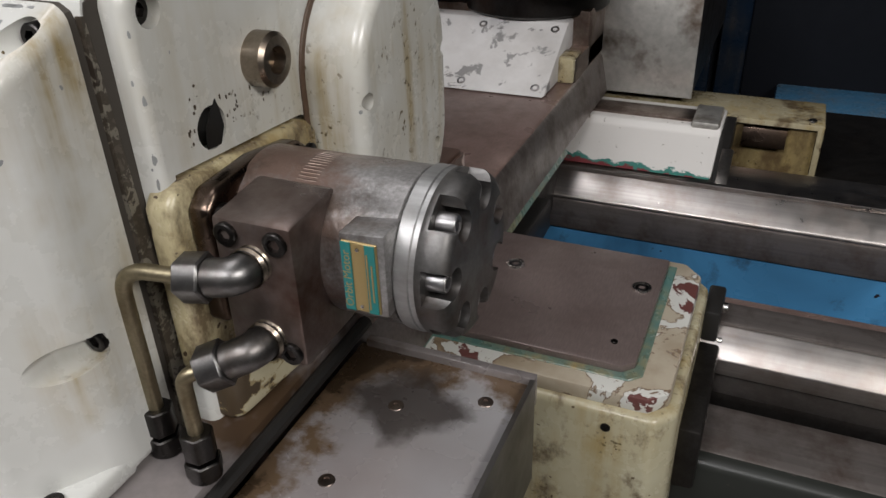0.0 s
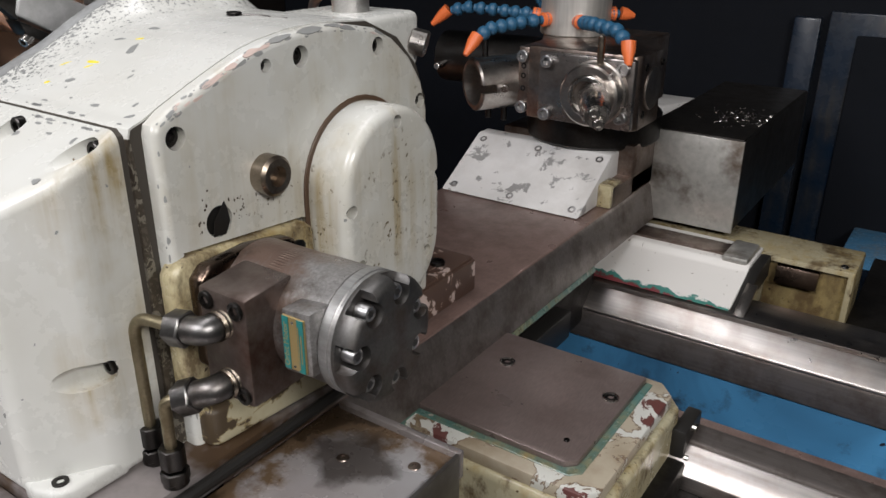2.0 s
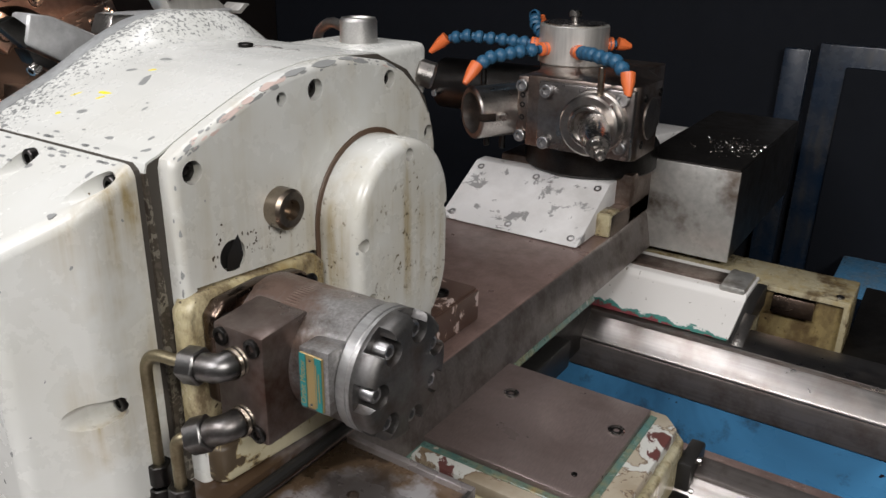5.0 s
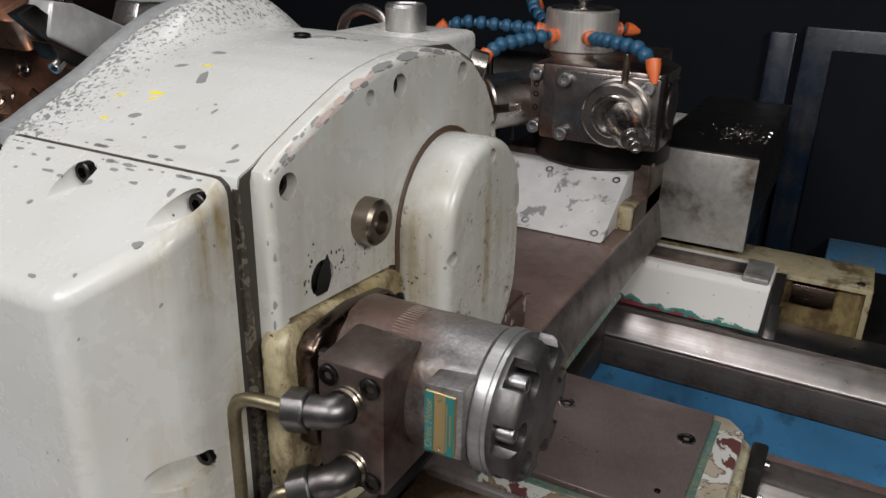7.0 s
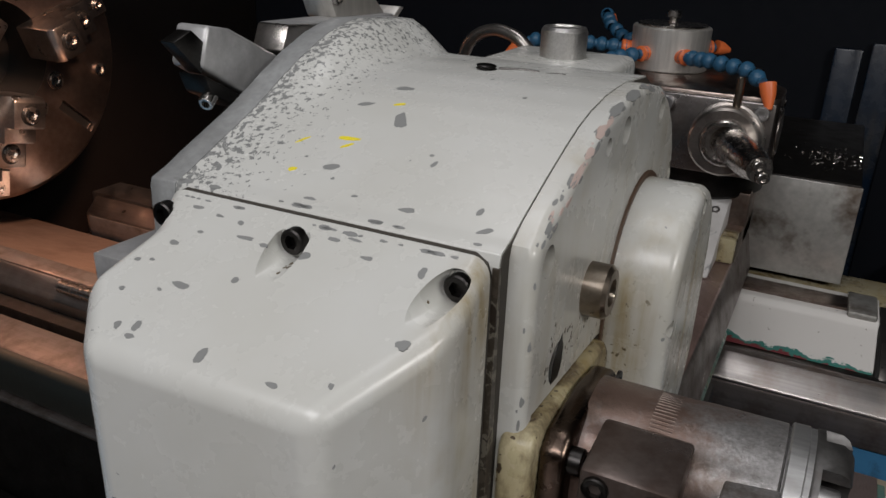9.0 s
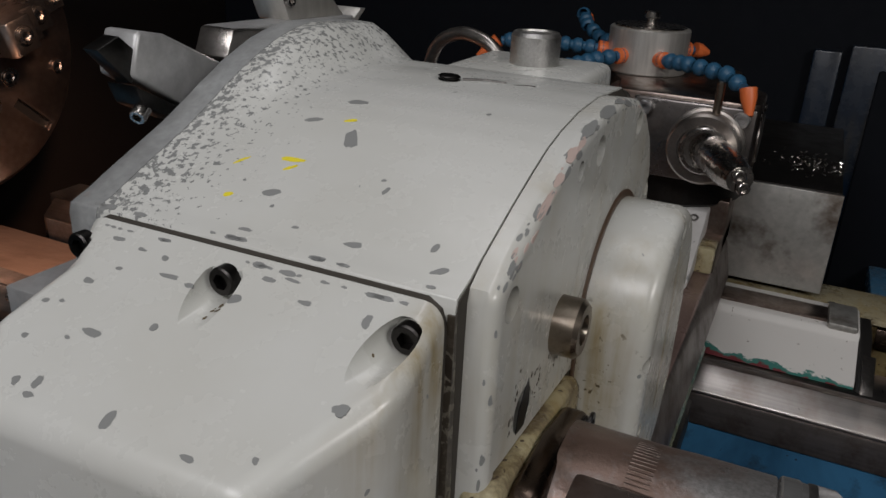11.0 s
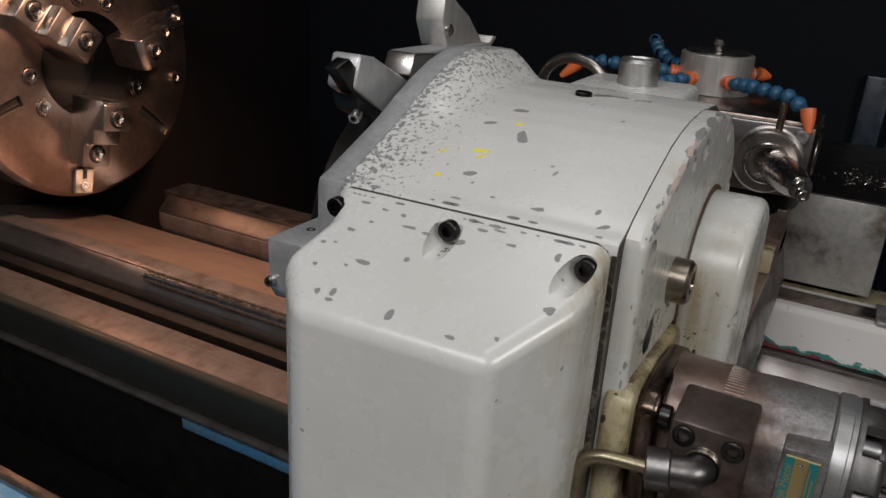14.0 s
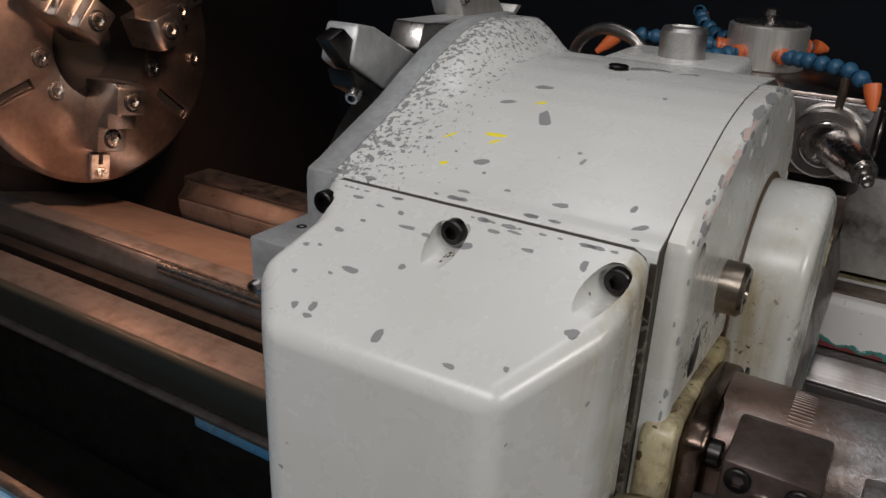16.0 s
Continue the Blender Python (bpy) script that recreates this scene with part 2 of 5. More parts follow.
CHUCK_STEEL = steel("turned_chuck_steel", (0.50, 0.40, 0.345), 0.32, (0.18, 0.10, 0.07), 0.5, scale=14, bump=0.05)
TURRET_STEEL = steel("ground_turret_steel", (0.50, 0.50, 0.50), 0.34, (0.26, 0.25, 0.24), 0.5, scale=22, bump=0.05, metal=0.45)
BLACK_OXIDE = steel("black_oxide_steel", (0.055, 0.052, 0.05), 0.36, (0.02, 0.015, 0.01), 0.5, scale=60, bump=0.15)
BRIGHT = steel("bright_bolt_steel", (0.60, 0.57, 0.54), 0.24, (0.2, 0.14, 0.1), 0.4, scale=90, bump=0.08)
BRONZE = steel("brownish_plug_steel", (0.34, 0.29, 0.235), 0.30, (0.12, 0.07, 0.04), 0.6, scale=60, bump=0.1)
PIPE = steel("olive_zinc_pipe", (0.33, 0.285, 0.19), 0.42, (0.12, 0.085, 0.045), 0.6, scale=60, bump=0.1)
COVER_STEEL = steel("scuffed_stainless_cover", (0.50, 0.49, 0.46), 0.42, (0.085, 0.055, 0.035), 0.95, scale=14, bump=0.04, metal=0.7, band=(0.50, 0.66))


def stained_sheet(name):
    """Bluish bare sheet with a brown oil film that has crept in from its inner edge."""
    m = mat(name, (0.25, 0.24, 0.24), 0.26, 0.25)
    n = Nodes(m)
    creep = n.math("ADD", n.ramp(n.axis(0), -0.20, -0.262), n.ramp(n.axis(1), 0.36, 0.43))
    f = n.math("ADD", n.math("MULTIPLY", creep, 0.42), n.noise(19, 6, 0.66))
    c = n.mix(n.ramp(n.noise(7, 4), 0.35, 0.7), (0.40, 0.39, 0.395), (0.30, 0.265, 0.26))
    c = n.mix(n.ramp(f, 0.66, 0.78), c, (0.14, 0.092, 0.055))
    c = n.mix(n.ramp(f, 0.84, 0.90), c, (0.05, 0.032, 0.018))
    # Ragged dark patch on the sheet beneath the motor.
    dark_patch = n.math("ADD", n.math("ABSOLUTE", n.math("SUBTRACT", n.axis(0), -0.195)), n.math("ABSOLUTE", n.math("SUBTRACT", n.axis(1), 0.365)))
    dark_patch = n.math("ADD", dark_patch, n.math("MULTIPLY", n.noise(22, 5, 0.6), 0.07))
    c = n.mix(n.math("MULTIPLY", n.ramp(dark_patch, 0.088, 0.070), 0.85), c, (0.045, 0.035, 0.03))
    n.color(c)
    n.rough(n.math("ADD", n.math("MULTIPLY", n.noise(26, 4), 0.3), 0.12))
    n.bump(f, 0.08, 0.001)
    return m


def motor_iron(name):
    """Rough grey cast iron, soaked brown by the oil that creeps along it from the flange."""
    m = mat(name, (0.2, 0.19, 0.18), 0.45, 0.55)
    n = Nodes(m)
    creep = n.math("ADD", n.ramp(n.axis(0), -0.165, -0.225), n.math("MULTIPLY", n.math("SUBTRACT", n.noise(34, 6, 0.7), 0.5), 2.2))
    grit = n.noise(420, 4, 0.65)
    c = n.mix(n.ramp(grit, 0.35, 0.7), (0.19, 0.185, 0.18), (0.31, 0.30, 0.295))
    c = n.mix(n.ramp(creep, 0.35, 0.95), c, (0.15, 0.10, 0.08))
    c = n.mix(n.math("MULTIPLY", n.ramp(n.noise(22, 6, 0.7, n.mapped(1, 1, 1, (4, 4, 4))), 0.52, 0.66), 0.8), c, (0.06, 0.04, 0.028))
    n.color(c)
    n.rough(n.math("ADD", n.math("MULTIPLY", n.noise(60, 4), 0.4), 0.14))
    n.bump(n.math("ADD", n.math("MULTIPLY", grit, 0.5), n.noise(120, 3)), 0.5, 0.0008)
    return m


MOTOR_IRON = motor_iron("oil_soaked_cast_motor_iron")
SHEET_STAINED = stained_sheet("stained_cover_sheet")
RUBBER = mat("black_rubber", (0.015, 0.014, 0.013), 0.45)
GASKET_BROWN = mat("brown_oily_gasket", (0.085, 0.05, 0.03), 0.5)
GASKET = mat("dark_seam_sealant", (0.045, 0.038, 0.03), 0.7)
# Black for the oil smear and for shade inside holes, slots and bore.
HOLE = mat("oil_and_shade_black", (0.012, 0.011, 0.010), 0.4)
HOSE_BLUE = mat("blue_hose_plastic", (0.025, 0.10, 0.185), 0.42)
HOSE_ORANGE = mat("orange_nozzle_plastic", (0.72, 0.16, 0.045), 0.4)
YELLOW = mat("yellow_marker_paint", (0.80, 0.68, 0.03), 0.5)
TEAL = mat("teal_label_print", (0.01, 0.15, 0.145), 0.35)
GOLD = mat("gold_label_foil", (0.32, 0.235, 0.10), 0.35, 0.5)
PINK = mat("pinkish_primer", (0.52, 0.41, 0.37), 0.5)
CONCRETE = mat("workshop_concrete", (0.22, 0.21, 0.2), 0.8)
SHOP_WALL = mat("workshop_wall_paint", (0.42, 0.43, 0.42), 0.8)


# ---- mesh helpers ----
def finish(bm, bevel=0.0, segs=2, angle=28):
    if bevel:
        edges = [e for e in bm.edges if len(e.link_faces) == 2 and e.calc_face_angle(0) > radians(angle)]
        bmesh.ops.bevel(bm, geom=edges, offset=bevel, segments=segs, profile=0.5, affect="EDGES", clamp_overlap=True)
    bmesh.ops.recalc_face_normals(bm, faces=bm.faces)
    return bm


def box(x0, x1, y0, y1, z0, z1, bevel=0.0, segs=2):
    bm = bmesh.new()
    bmesh.ops.create_cube(bm, size=1)
    for v in bm.verts:
        v.co = Vector(((x0 + x1) / 2 + v.co.x * (x1 - x0), (y0 + y1) / 2 + v.co.y * (y1 - y0), (z0 + z1) / 2 + v.co.z * (z1 - z0)))
    return finish(bm, bevel, segs)


def prism(points, axis, a, b, bevel=0.0, segs=2, angle=28):
    """A flat outline, drawn out along an axis from a to b. x: points are (y, z); y: (x, z); z: (x, y)."""
    bm = bmesh.new()

    def at(p, d):
        return {"x": (d, p[0], p[1]), "y": (p[0], d, p[1]), "z": (p[0], p[1], d)}[axis]

    lo = [bm.verts.new(at(p, a)) for p in points]
    hi = [bm.verts.new(at(p, b)) for p in points]
    bm.faces.new(lo)
    bm.faces.new(hi[::-1])
    for i in range(len(points)):
        j = (i + 1) % len(points)
        bm.faces.new((lo[i], lo[j], hi[j], hi[i]))
    bmesh.ops.recalc_face_normals(bm, faces=bm.faces)
    return finish(bm, bevel, segs, angle)


def turned(profile, p, way, seg=32, closed=True):
    """A turned piece: profile of (distance along, radius) on an axis from p in the direction way."""
    bm = bmesh.new()
    rot = Vector(way).normalized().to_track_quat("Z", "Y").to_matrix()
    rings = []
    for d, r in profile:
        if r <= 1e-6:
            rings.append([bm.verts.new(Vector(p) + rot @ Vector((0, 0, d)))])
        else:
            rings.append([bm.verts.new(Vector(p) + rot @ Vector((r * math.cos(k * math.tau / seg), r * math.sin(k * math.tau / seg), d))) for k in range(seg)])
    for a, b in zip(rings, rings[1:]):
        for k in range(seg):
            quad = [a[k % len(a)], a[(k + 1) % len(a)], b[(k + 1) % len(b)], b[k % len(b)]]
            quad = list(dict.fromkeys(quad))
            if len(quad) > 2:
                bm.faces.new(quad)
    bmesh.ops.recalc_face_normals(bm, faces=bm.faces)
    return bm


def rod(p, q, r, bevel=0.0, seg=24):
    p, q = Vector(p), Vector(q)
    n = (q - p).length
    b = min(bevel, r * 0.5)
    prof = [(0, 0), (0, r - b), (b, r), (n - b, r), (n, r - b), (n, 0)] if b else [(0, 0), (0, r), (n, r), (n, 0)]
    return turned(prof, p, q - p, seg)


def tube(points, r, seg=14, turns=6):
    """A pipe along points, its corners rounded."""
    pts = [Vector(p) for p in points]
    path = [pts[0]]
    for a, b, c in zip(pts, pts[1:], pts[2:]):
        cut = min((b - a).length, (c - b).length) * 0.45
        s, e = b + (a - b).normalized() * cut, b + (c - b).normalized() * cut
        path += [s.lerp(b, t / turns).lerp(b.lerp(e, t / turns), t / turns) for t in range(turns + 1)]
    path.append(pts[-1])
    bm = bmesh.new()
    rings, up = [], Vector((0.13, 0.27, 0.95))
    for i, c in enumerate(path):
        d = (path[min(i + 1, len(path) - 1)] - path[max(i - 1, 0)]).normalized()
        u = d.cross(up).normalized()
        w = u.cross(d)
        up = w
        rings.append([bm.verts.new(c + r * (math.cos(k * math.tau / seg) * u + math.sin(k * math.tau / seg) * w)) for k in range(seg)])
    for a, b in zip(rings, rings[1:]):
        for k in range(seg):
            bm.faces.new((a[k], a[(k + 1) % seg], b[(k + 1) % seg], b[k]))
    bm.faces.new(rings[0][::-1])
    bm.faces.new(rings[-1])
    bmesh.ops.recalc_face_normals(bm, faces=bm.faces)
    return bm


def joined(*parts):
    out = bmesh.new()
    for b in parts:
        me = bpy.data.meshes.new("tmp")
        b.to_mesh(me)
        out.from_mesh(me)
        bpy.data.meshes.remove(me)
    return out


def carve(bm, *cutters):
    """bm with the cutters' shapes taken out of it."""
    def tmp(b):
        me = bpy.data.meshes.new("tmp")
        b.to_mesh(me)
        return new("tmp", me)

    base = tmp(bm)
    tools = [tmp(c) for c in cutters]
    for t in tools:
        mod = base.modifiers.new("cut", "BOOLEAN")
        mod.object, mod.operation, mod.solver = t, "DIFFERENCE", "EXACT"
    bpy.context.view_layer.update()
    me = bpy.data.meshes.new_from_object(base.evaluated_get(bpy.context.evaluated_depsgraph_get()))
    out = bmesh.new()
    out.from_mesh(me)
    for o in (base, *tools):
        d = o.data
        bpy.data.objects.remove(o)
        bpy.data.meshes.remove(d)
    return out


def to_mesh(name, bm, material, angle=32):
    me = bpy.data.meshes.new(name)
    bm.to_mesh(me)
    me.materials.clear()
    me.materials.append(material)
    me.shade_smooth()
    me.set_sharp_from_angle(angle=radians(angle))
    return me


def root(parent):
    return Matrix.Translation(parent.location).inverted() if parent.type == "EMPTY" else Matrix()


def part(name, bm, material, parent=None, label="", angle=32):
    ob = new(name, to_mesh(name, bm, material, angle))
    if parent:
        ob.parent, ob.matrix_parent_inverse = parent, root(parent)
    return tagged(ob, label)


def evened(ob):
    """Large faces stay flat up to their rounded edges."""
    mod = ob.modifiers.new("even", "WEIGHTED_NORMAL")
    mod.keep_sharp, mod.weight = True, 80
    return ob


def thing(name, loc, label, category, group="", kind=""):
    ob = new(name)
    ob.location = loc
    ob.empty_display_size = 0.02
    return tagged(ob, label, category, group, kind)


def solid(name, bm, material, label, category, group="", kind=""):
    return tagged(part(name, bm, material), label, category, group, kind)


MESHES = {}


def placed(name, key, build, material, parent, p, way, label=""):
    """A small part that shares its mesh with all alike ones: built on +z at the origin, set at p along way."""
    if key not in MESHES:
        MESHES[key] = to_mesh(name, build(), material)
    ob = new(name, MESHES[key])
    ob.matrix_basis = Matrix.Translation(p) @ Vector(way).normalized().to_track_quat("Z", "Y").to_matrix().to_4x4()
    if parent:
        ob.parent, ob.matrix_parent_inverse = parent, root(parent)
    return tagged(ob, label)


def socket_head(r, h):
    """A socket cap screw's head with its hexagonal hole."""
    bm = turned([(0, r), (h * 0.88, r), (h, r * 0.88), (h, r * 0.56), (h * 0.35, r * 0.56), (h * 0.3, 0)], (0, 0, 0), (0, 0, 1), 24)
    for v in bm.verts:
        d = math.hypot(v.co.x, v.co.y)
        if abs(d - r * 0.56) < 1e-5:
            a = math.atan2(v.co.y, v.co.x) % radians(60) - radians(30)
            k = 0.5 / math.cos(a) / 0.56
            v.co.x, v.co.y = v.co.x * k, v.co.y * k
    return bm


def screw(parent, p, way, r=0.0065, h=0.006, material=None, name="socket_screw", label=""):
    material = material or BLACK_OXIDE
    return placed(name, ("socket", r, h, material.name), lambda: socket_head(r, h), material, parent, p, way, label)


def hexagon(r, h):
    bm = prism([(r * math.cos(k * math.tau / 6), r * math.sin(k * math.tau / 6)) for k in range(6)], "z", 0, h)
    return finish(bm, r * 0.08, 1)


# ---- the setting ----
X, Y, Z = (1, 0, 0), (0, 1, 0), (0, 0, 1)
FRONT = (0, -1, 0)
solid("floor", box(-4.2, 3.2, -3.2, 3.4, -0.1, 0), CONCRETE, "grey workshop concrete floor under the machine", "floor", kind="structure")
solid("ceiling", box(-4.2, 3.2, -3.2, 3.4, 3.6, 3.7), SHOP_WALL, "plain painted workshop ceiling", "ceiling", kind="structure")
solid("wall_south", box(-4.2, 3.2, -3.3, -3.2, 0, 3.6), SHOP_WALL, "plain painted workshop wall", "wall", kind="structure")
solid("wall_north", box(-4.2, 3.2, 3.4, 3.5, 0, 3.6), SHOP_WALL, "plain painted workshop wall", "wall", kind="structure")
solid("wall_east", box(3.2, 3.3, -3.2, 3.4, 0, 3.6), SHOP_WALL, "plain painted workshop wall", "wall", kind="structure")
solid("wall_west", box(-4.3, -4.2, -3.2, 3.4, 0, 3.6), SHOP_WALL, "plain painted workshop wall", "wall", kind="structure")

# enclosure of the lathe
enc = thing("machine_enclosure", (-0.3, 1.9, 0), "sheet steel lathe enclosure, unlit inside painted black, with blue panels", "enclosure", kind="structure")
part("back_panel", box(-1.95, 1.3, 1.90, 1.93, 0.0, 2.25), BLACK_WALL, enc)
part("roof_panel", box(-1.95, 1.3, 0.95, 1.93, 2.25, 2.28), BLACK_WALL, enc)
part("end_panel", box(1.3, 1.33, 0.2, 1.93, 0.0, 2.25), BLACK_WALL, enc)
part("headstock_panel", box(-1.95, -1.78, 0.1, 1.90, 0.0, 2.25, 0.01), BROWN_WALL, enc, "brown headstock face behind the chuck, darkened for shade")
part("blue_post", box(-0.205, -0.150, 1.872, 1.898, 0.2, 1.345, 0.004), BLUE_SHADED, enc, "blue vertical panel edge, darkened for shade")
part("blue_door", box(-0.135, 0.55, 1.880, 1.898, 0.2, 1.36, 0.004), BLUE_SHADED, enc, "blue rear access panel, darkened for shade")
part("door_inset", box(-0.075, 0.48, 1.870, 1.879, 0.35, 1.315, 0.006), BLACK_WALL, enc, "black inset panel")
part("blue_ledge", box(0.0, 0.9, 1.52, 1.87, 0.86, 0.90, 0.006), BLUE, enc, "bright blue sheet ledge")
part("blue_ledge_lip", box(0.0, 0.9, 1.49, 1.53, 0.82, 0.915, 0.008), BLUE, enc, "bright blue folded lip")

# the bed and its ways
bed = thing("lathe_bed", (-0.3, 0.85, 0), "cast lathe bed with polished steel ways and blue painted walls", "lathe bed", kind="structure")
BX0, BX1 = -1.52, 1.25
part("rear_way", prism([(1.030, 1.020), (1.105, 1.020), (1.105, 0.936), (1.030, 0.936)], "x", BX0, BX1, 0.0025), WAY, bed, "polished flat rear way")
part("rear_way_rail", prism([(0.993, 0.988), (1.024, 1.017), (1.026, 0.945), (0.993, 0.945)], "x", BX0 + 0.02, BX1, 0.003), WAY, bed, "polished sloping rail strip")
part("rear_way_side", prism([(0.9905, 0.984), (0.9905, 0.938), (1.02, 0.938), (1.02, 0.984)], "x", BX0 + 0.03, BX1, 0.002), WAY_DULL, bed)
part("rear_wall_end", box(BX0, -0.62, 0.996, 1.10, 0.55, 0.935), CAST_DARK, bed)
part("rear_wall", box(-0.62, BX1, 0.995, 1.10, 0.55, 0.935), BLUE_TROUGH, bed, "blue painted inner wall of the bed")
part("front_way", prism([(0.716, 1.016), (0.750, 1.020), (0.752, 0.90), (0.716, 0.90)], "x", -1.75, BX1, 0.003), WAY_DULL, bed, "polished flat front way")
part("front_way_face", prism([(0.713, 1.0145), (0.718, 1.010), (0.718, 0.97), (0.688, 0.97), (0.688, 0.988)], "x", -1.75, BX1, 0.002), WAY, bed)
part("inner_ledge", prism([(0.753, 0.992), (0.815, 0.985), (0.815, 0.92), (0.753, 0.92)], "x", -0.719, BX1, 0.003), TABLE, bed, "brown oily inner ledge")
part("front_neck", box(-1.75, BX1, 0.66, 0.75, 0.60, 0.970), CAST_DARK, bed)
part("front_shelf", prism([(0.588, 0.956), (0.652, 0.962), (0.652, 0.90), (0.588, 0.90)], "x", -1.75, BX1, 0.004), WAY_DULL, bed, "worn lower front way")
part("front_apron", box(-1.75, BX1, 0.574, 0.64, 0.885, 0.955, 0.010, 3), PAINT_APRON, bed, "dark grey-green bed side")
part("apron_edge", box(-1.75, BX1, 0.566, 0.60, 0.876, 0.886, 0.003), WAY_DULL, bed, "scuffed grey lower edge")
part("front_wall", box(BX0, BX1, 0.76, 0.81, 0.55, 0.92), BLUE_TROUGH, bed)
part("trough", box(BX0, BX1, 0.78, 1.02, 0.52, 0.56), BLUE_TROUGH, bed, "blue painted chip trough floor")
part("gap_floor", prism([(0.752, 1.010), (0.985, 0.945), (0.985, 0.86), (0.752, 0.86)], "x", -1.76, -0.72), BED_BROWN, bed, "brown oily sloping bed bridge")
part("lower_side", box(-1.75, 1.25, 0.61, 0.63, 0.62, 0.876), CAST_DARK, bed)
part("blue_skirt", box(-1.02, 1.2, 0.582, 0.600, 0.84, 0.866, 0.004), BLUE, bed, "blue painted lower edge")
part("base", box(-1.9, 1.25, 0.60, 1.5, 0.0, 0.52, 0.01), BLUE_SHADED, bed, "blue painted machine base")
solid("chip_tray", box(-1.75, 1.25, 0.303, 0.60, 0.62, 0.65, 0.005), CAST_DARK, "dark oily chip tray below the bed", "tray", kind="structure")
guard = thing("front_guard", (-1.1, 0.2, 0), "blue sheet steel front guard with a grey folded edge", "guard", kind="structure")
part("guard_panel", box(-1.75, -0.66, -0.05, 0.288, 0.0, 0.941, 0.003), BLUE, guard)
part("guard_edge", box(-1.75, -0.66, 0.286, 0.304, 0.926, 0.946, 0.004), MACHINED, guard, "worn grey folded edge")

# ---- carriage ----
PLATE_STEEL = steel("brown_grey_plate_steel", (0.235, 0.185, 0.172), 0.30, (0.14, 0.10, 0.09), 0.7, (1, 0.15, 1), 26, bump=0.03, metal=0.45, fine=25)
saddle = thing("saddle", (-0.2, 0.6, 0.9), "cream painted cast saddle with chipped green and red layers", "saddle")
part("casting", prism([(-0.335, 0.502), (-0.045, 0.502), (-0.028, 0.52), (-0.028, 0.72), (-0.05, 0.745), (-0.335, 0.745)], "z", 0.66, 1.052, 0.006, 3), PAINT_SADDLE, saddle)
part("upper_rim", prism([(-0.335, 0.510), (-0.052, 0.510), (-0.037, 0.526), (-0.037, 0.715), (-0.055, 0.735), (-0.335, 0.735)], "z", 1.050, 1.066, 0.003, 2), PAINT_PEELED, saddle, "thickly painted rim")
part("green_band", prism([(-0.335, 0.528), (-0.072, 0.528), (-0.062, 0.538), (-0.062, 0.722), (-0.335, 0.722)], "z", 1.064, 1.0675, 0.001, 1), PAINT_RIM, saddle, "chipped teal paint band")
top = part("cover_plate", prism([(-0.262, 0.536), (-0.080, 0.536), (-0.070, 0.546), (-0.070, 0.722), (-0.262, 0.722)], "z", 1.066, 1.074, 0.0015), PLATE_STEEL, saddle, "brown-grey ground steel cover plate")
for x, y in ((-0.215, 0.661), (-0.087, 0.661)):
    placed("washer", "plate_ring", lambda: turned([(0, 0.0065), (0.0012, 0.0068), (0.0014, 0.0090), (0, 0.0095)], (0, 0, 0), Z, 24), BRIGHT, saddle, (x, y, 1.074), Z)
    screw(saddle, (x, y, 1.0705), Z, 0.0064, 0.0045)
placed("socket_screw", ("socket", 0.003), lambda: socket_head(0.003, 0.002), BLACK_OXIDE, saddle, (-0.093, 0.567, 1.0735), Z)
for x, z in ((-0.205, 1.02), (-0.083, 1.035), (-0.16, 0.98)):
    screw(saddle, (x, 0.5015, z), FRONT, 0.0042, 0.001)
part("front_wiper", box(-0.029, -0.012, 0.70, 0.755, 0.965, 1.035, 0.003), RUBBER, saddle, "black rubber way wiper")
part("wiper_plate", box(-0.030, -0.008, 0.56, 0.70, 0.93, 1.0, 0.004), CAST_DARK, saddle)
for y, z in ((0.722, 1.03), (0.705, 1.0), (0.60, 0.985)):
    screw(saddle, (-0.012, y, z), X, 0.005, 0.005, BRIGHT)
part("rear_bridge", box(-0.52, -0.268, 0.74, 1.03, 0.96, 1.055, 0.006), CAST_DARK, saddle)
part("wiper_strip", box(-0.29, -0.245, 0.745, 0.90, 0.985, 1.03, 0.004), RUBBER, saddle, "black rubber wiper strip")
part("left_wing", box(-0.62, -0.335, 0.502, 0.745, 0.90, 1.05, 0.006), CAST_DARK, saddle)


def flake(c, ux, uy, a, b, rngx, thick=0.00012):
    """A thin ragged flake of paint on a face."""
    bm = bmesh.new()
    n = ux.cross(uy).normalized()
    count = 18
    wide = [rngx.uniform(0.65, 1.2) for _ in range(6)]
    ph = [(wide[k // 3] * (3 - k % 3) + wide[(k // 3 + 1) % 6] * (k % 3)) / 3 * rngx.uniform(0.86, 1.1) for k in range(count)]
    ring = [c + ux * a * ph[k] * math.cos(k * math.tau / count) + uy * b * ph[k] * math.sin(k * math.tau / count) for k in range(count)]
    lo = [bm.verts.new(p - n * 0.0008) for p in ring]
    hi = [bm.verts.new(p + n * thick) for p in ring]
    bm.faces.new(hi)
    bm.faces.new(lo[::-1])
    for k in range(count):
        j = (k + 1) % count
        bm.faces.new((lo[k], lo[j], hi[j], hi[k]))
    bmesh.ops.recalc_face_normals(bm, faces=bm.faces)
    return bm


slide = thing("cross_slide", (-0.4, 0.8, 1.06), "long brown oil-filmed ground steel cross slide", "cross slide")
part("table", prism([(-0.535, 1.131), (-0.266, 1.131), (-0.262, 1.126), (-0.250, 1.068), (-0.535, 1.068)], "y", 0.30, 1.34, 0.002), TABLE, slide)
part("side_face", prism([(-0.2648, 1.1295), (-0.2610, 1.1255), (-0.2492, 1.0690), (-0.2530, 1.0690)], "y", 0.3005, 1.3395), WAY_DULL, slide, "polished steel side face")
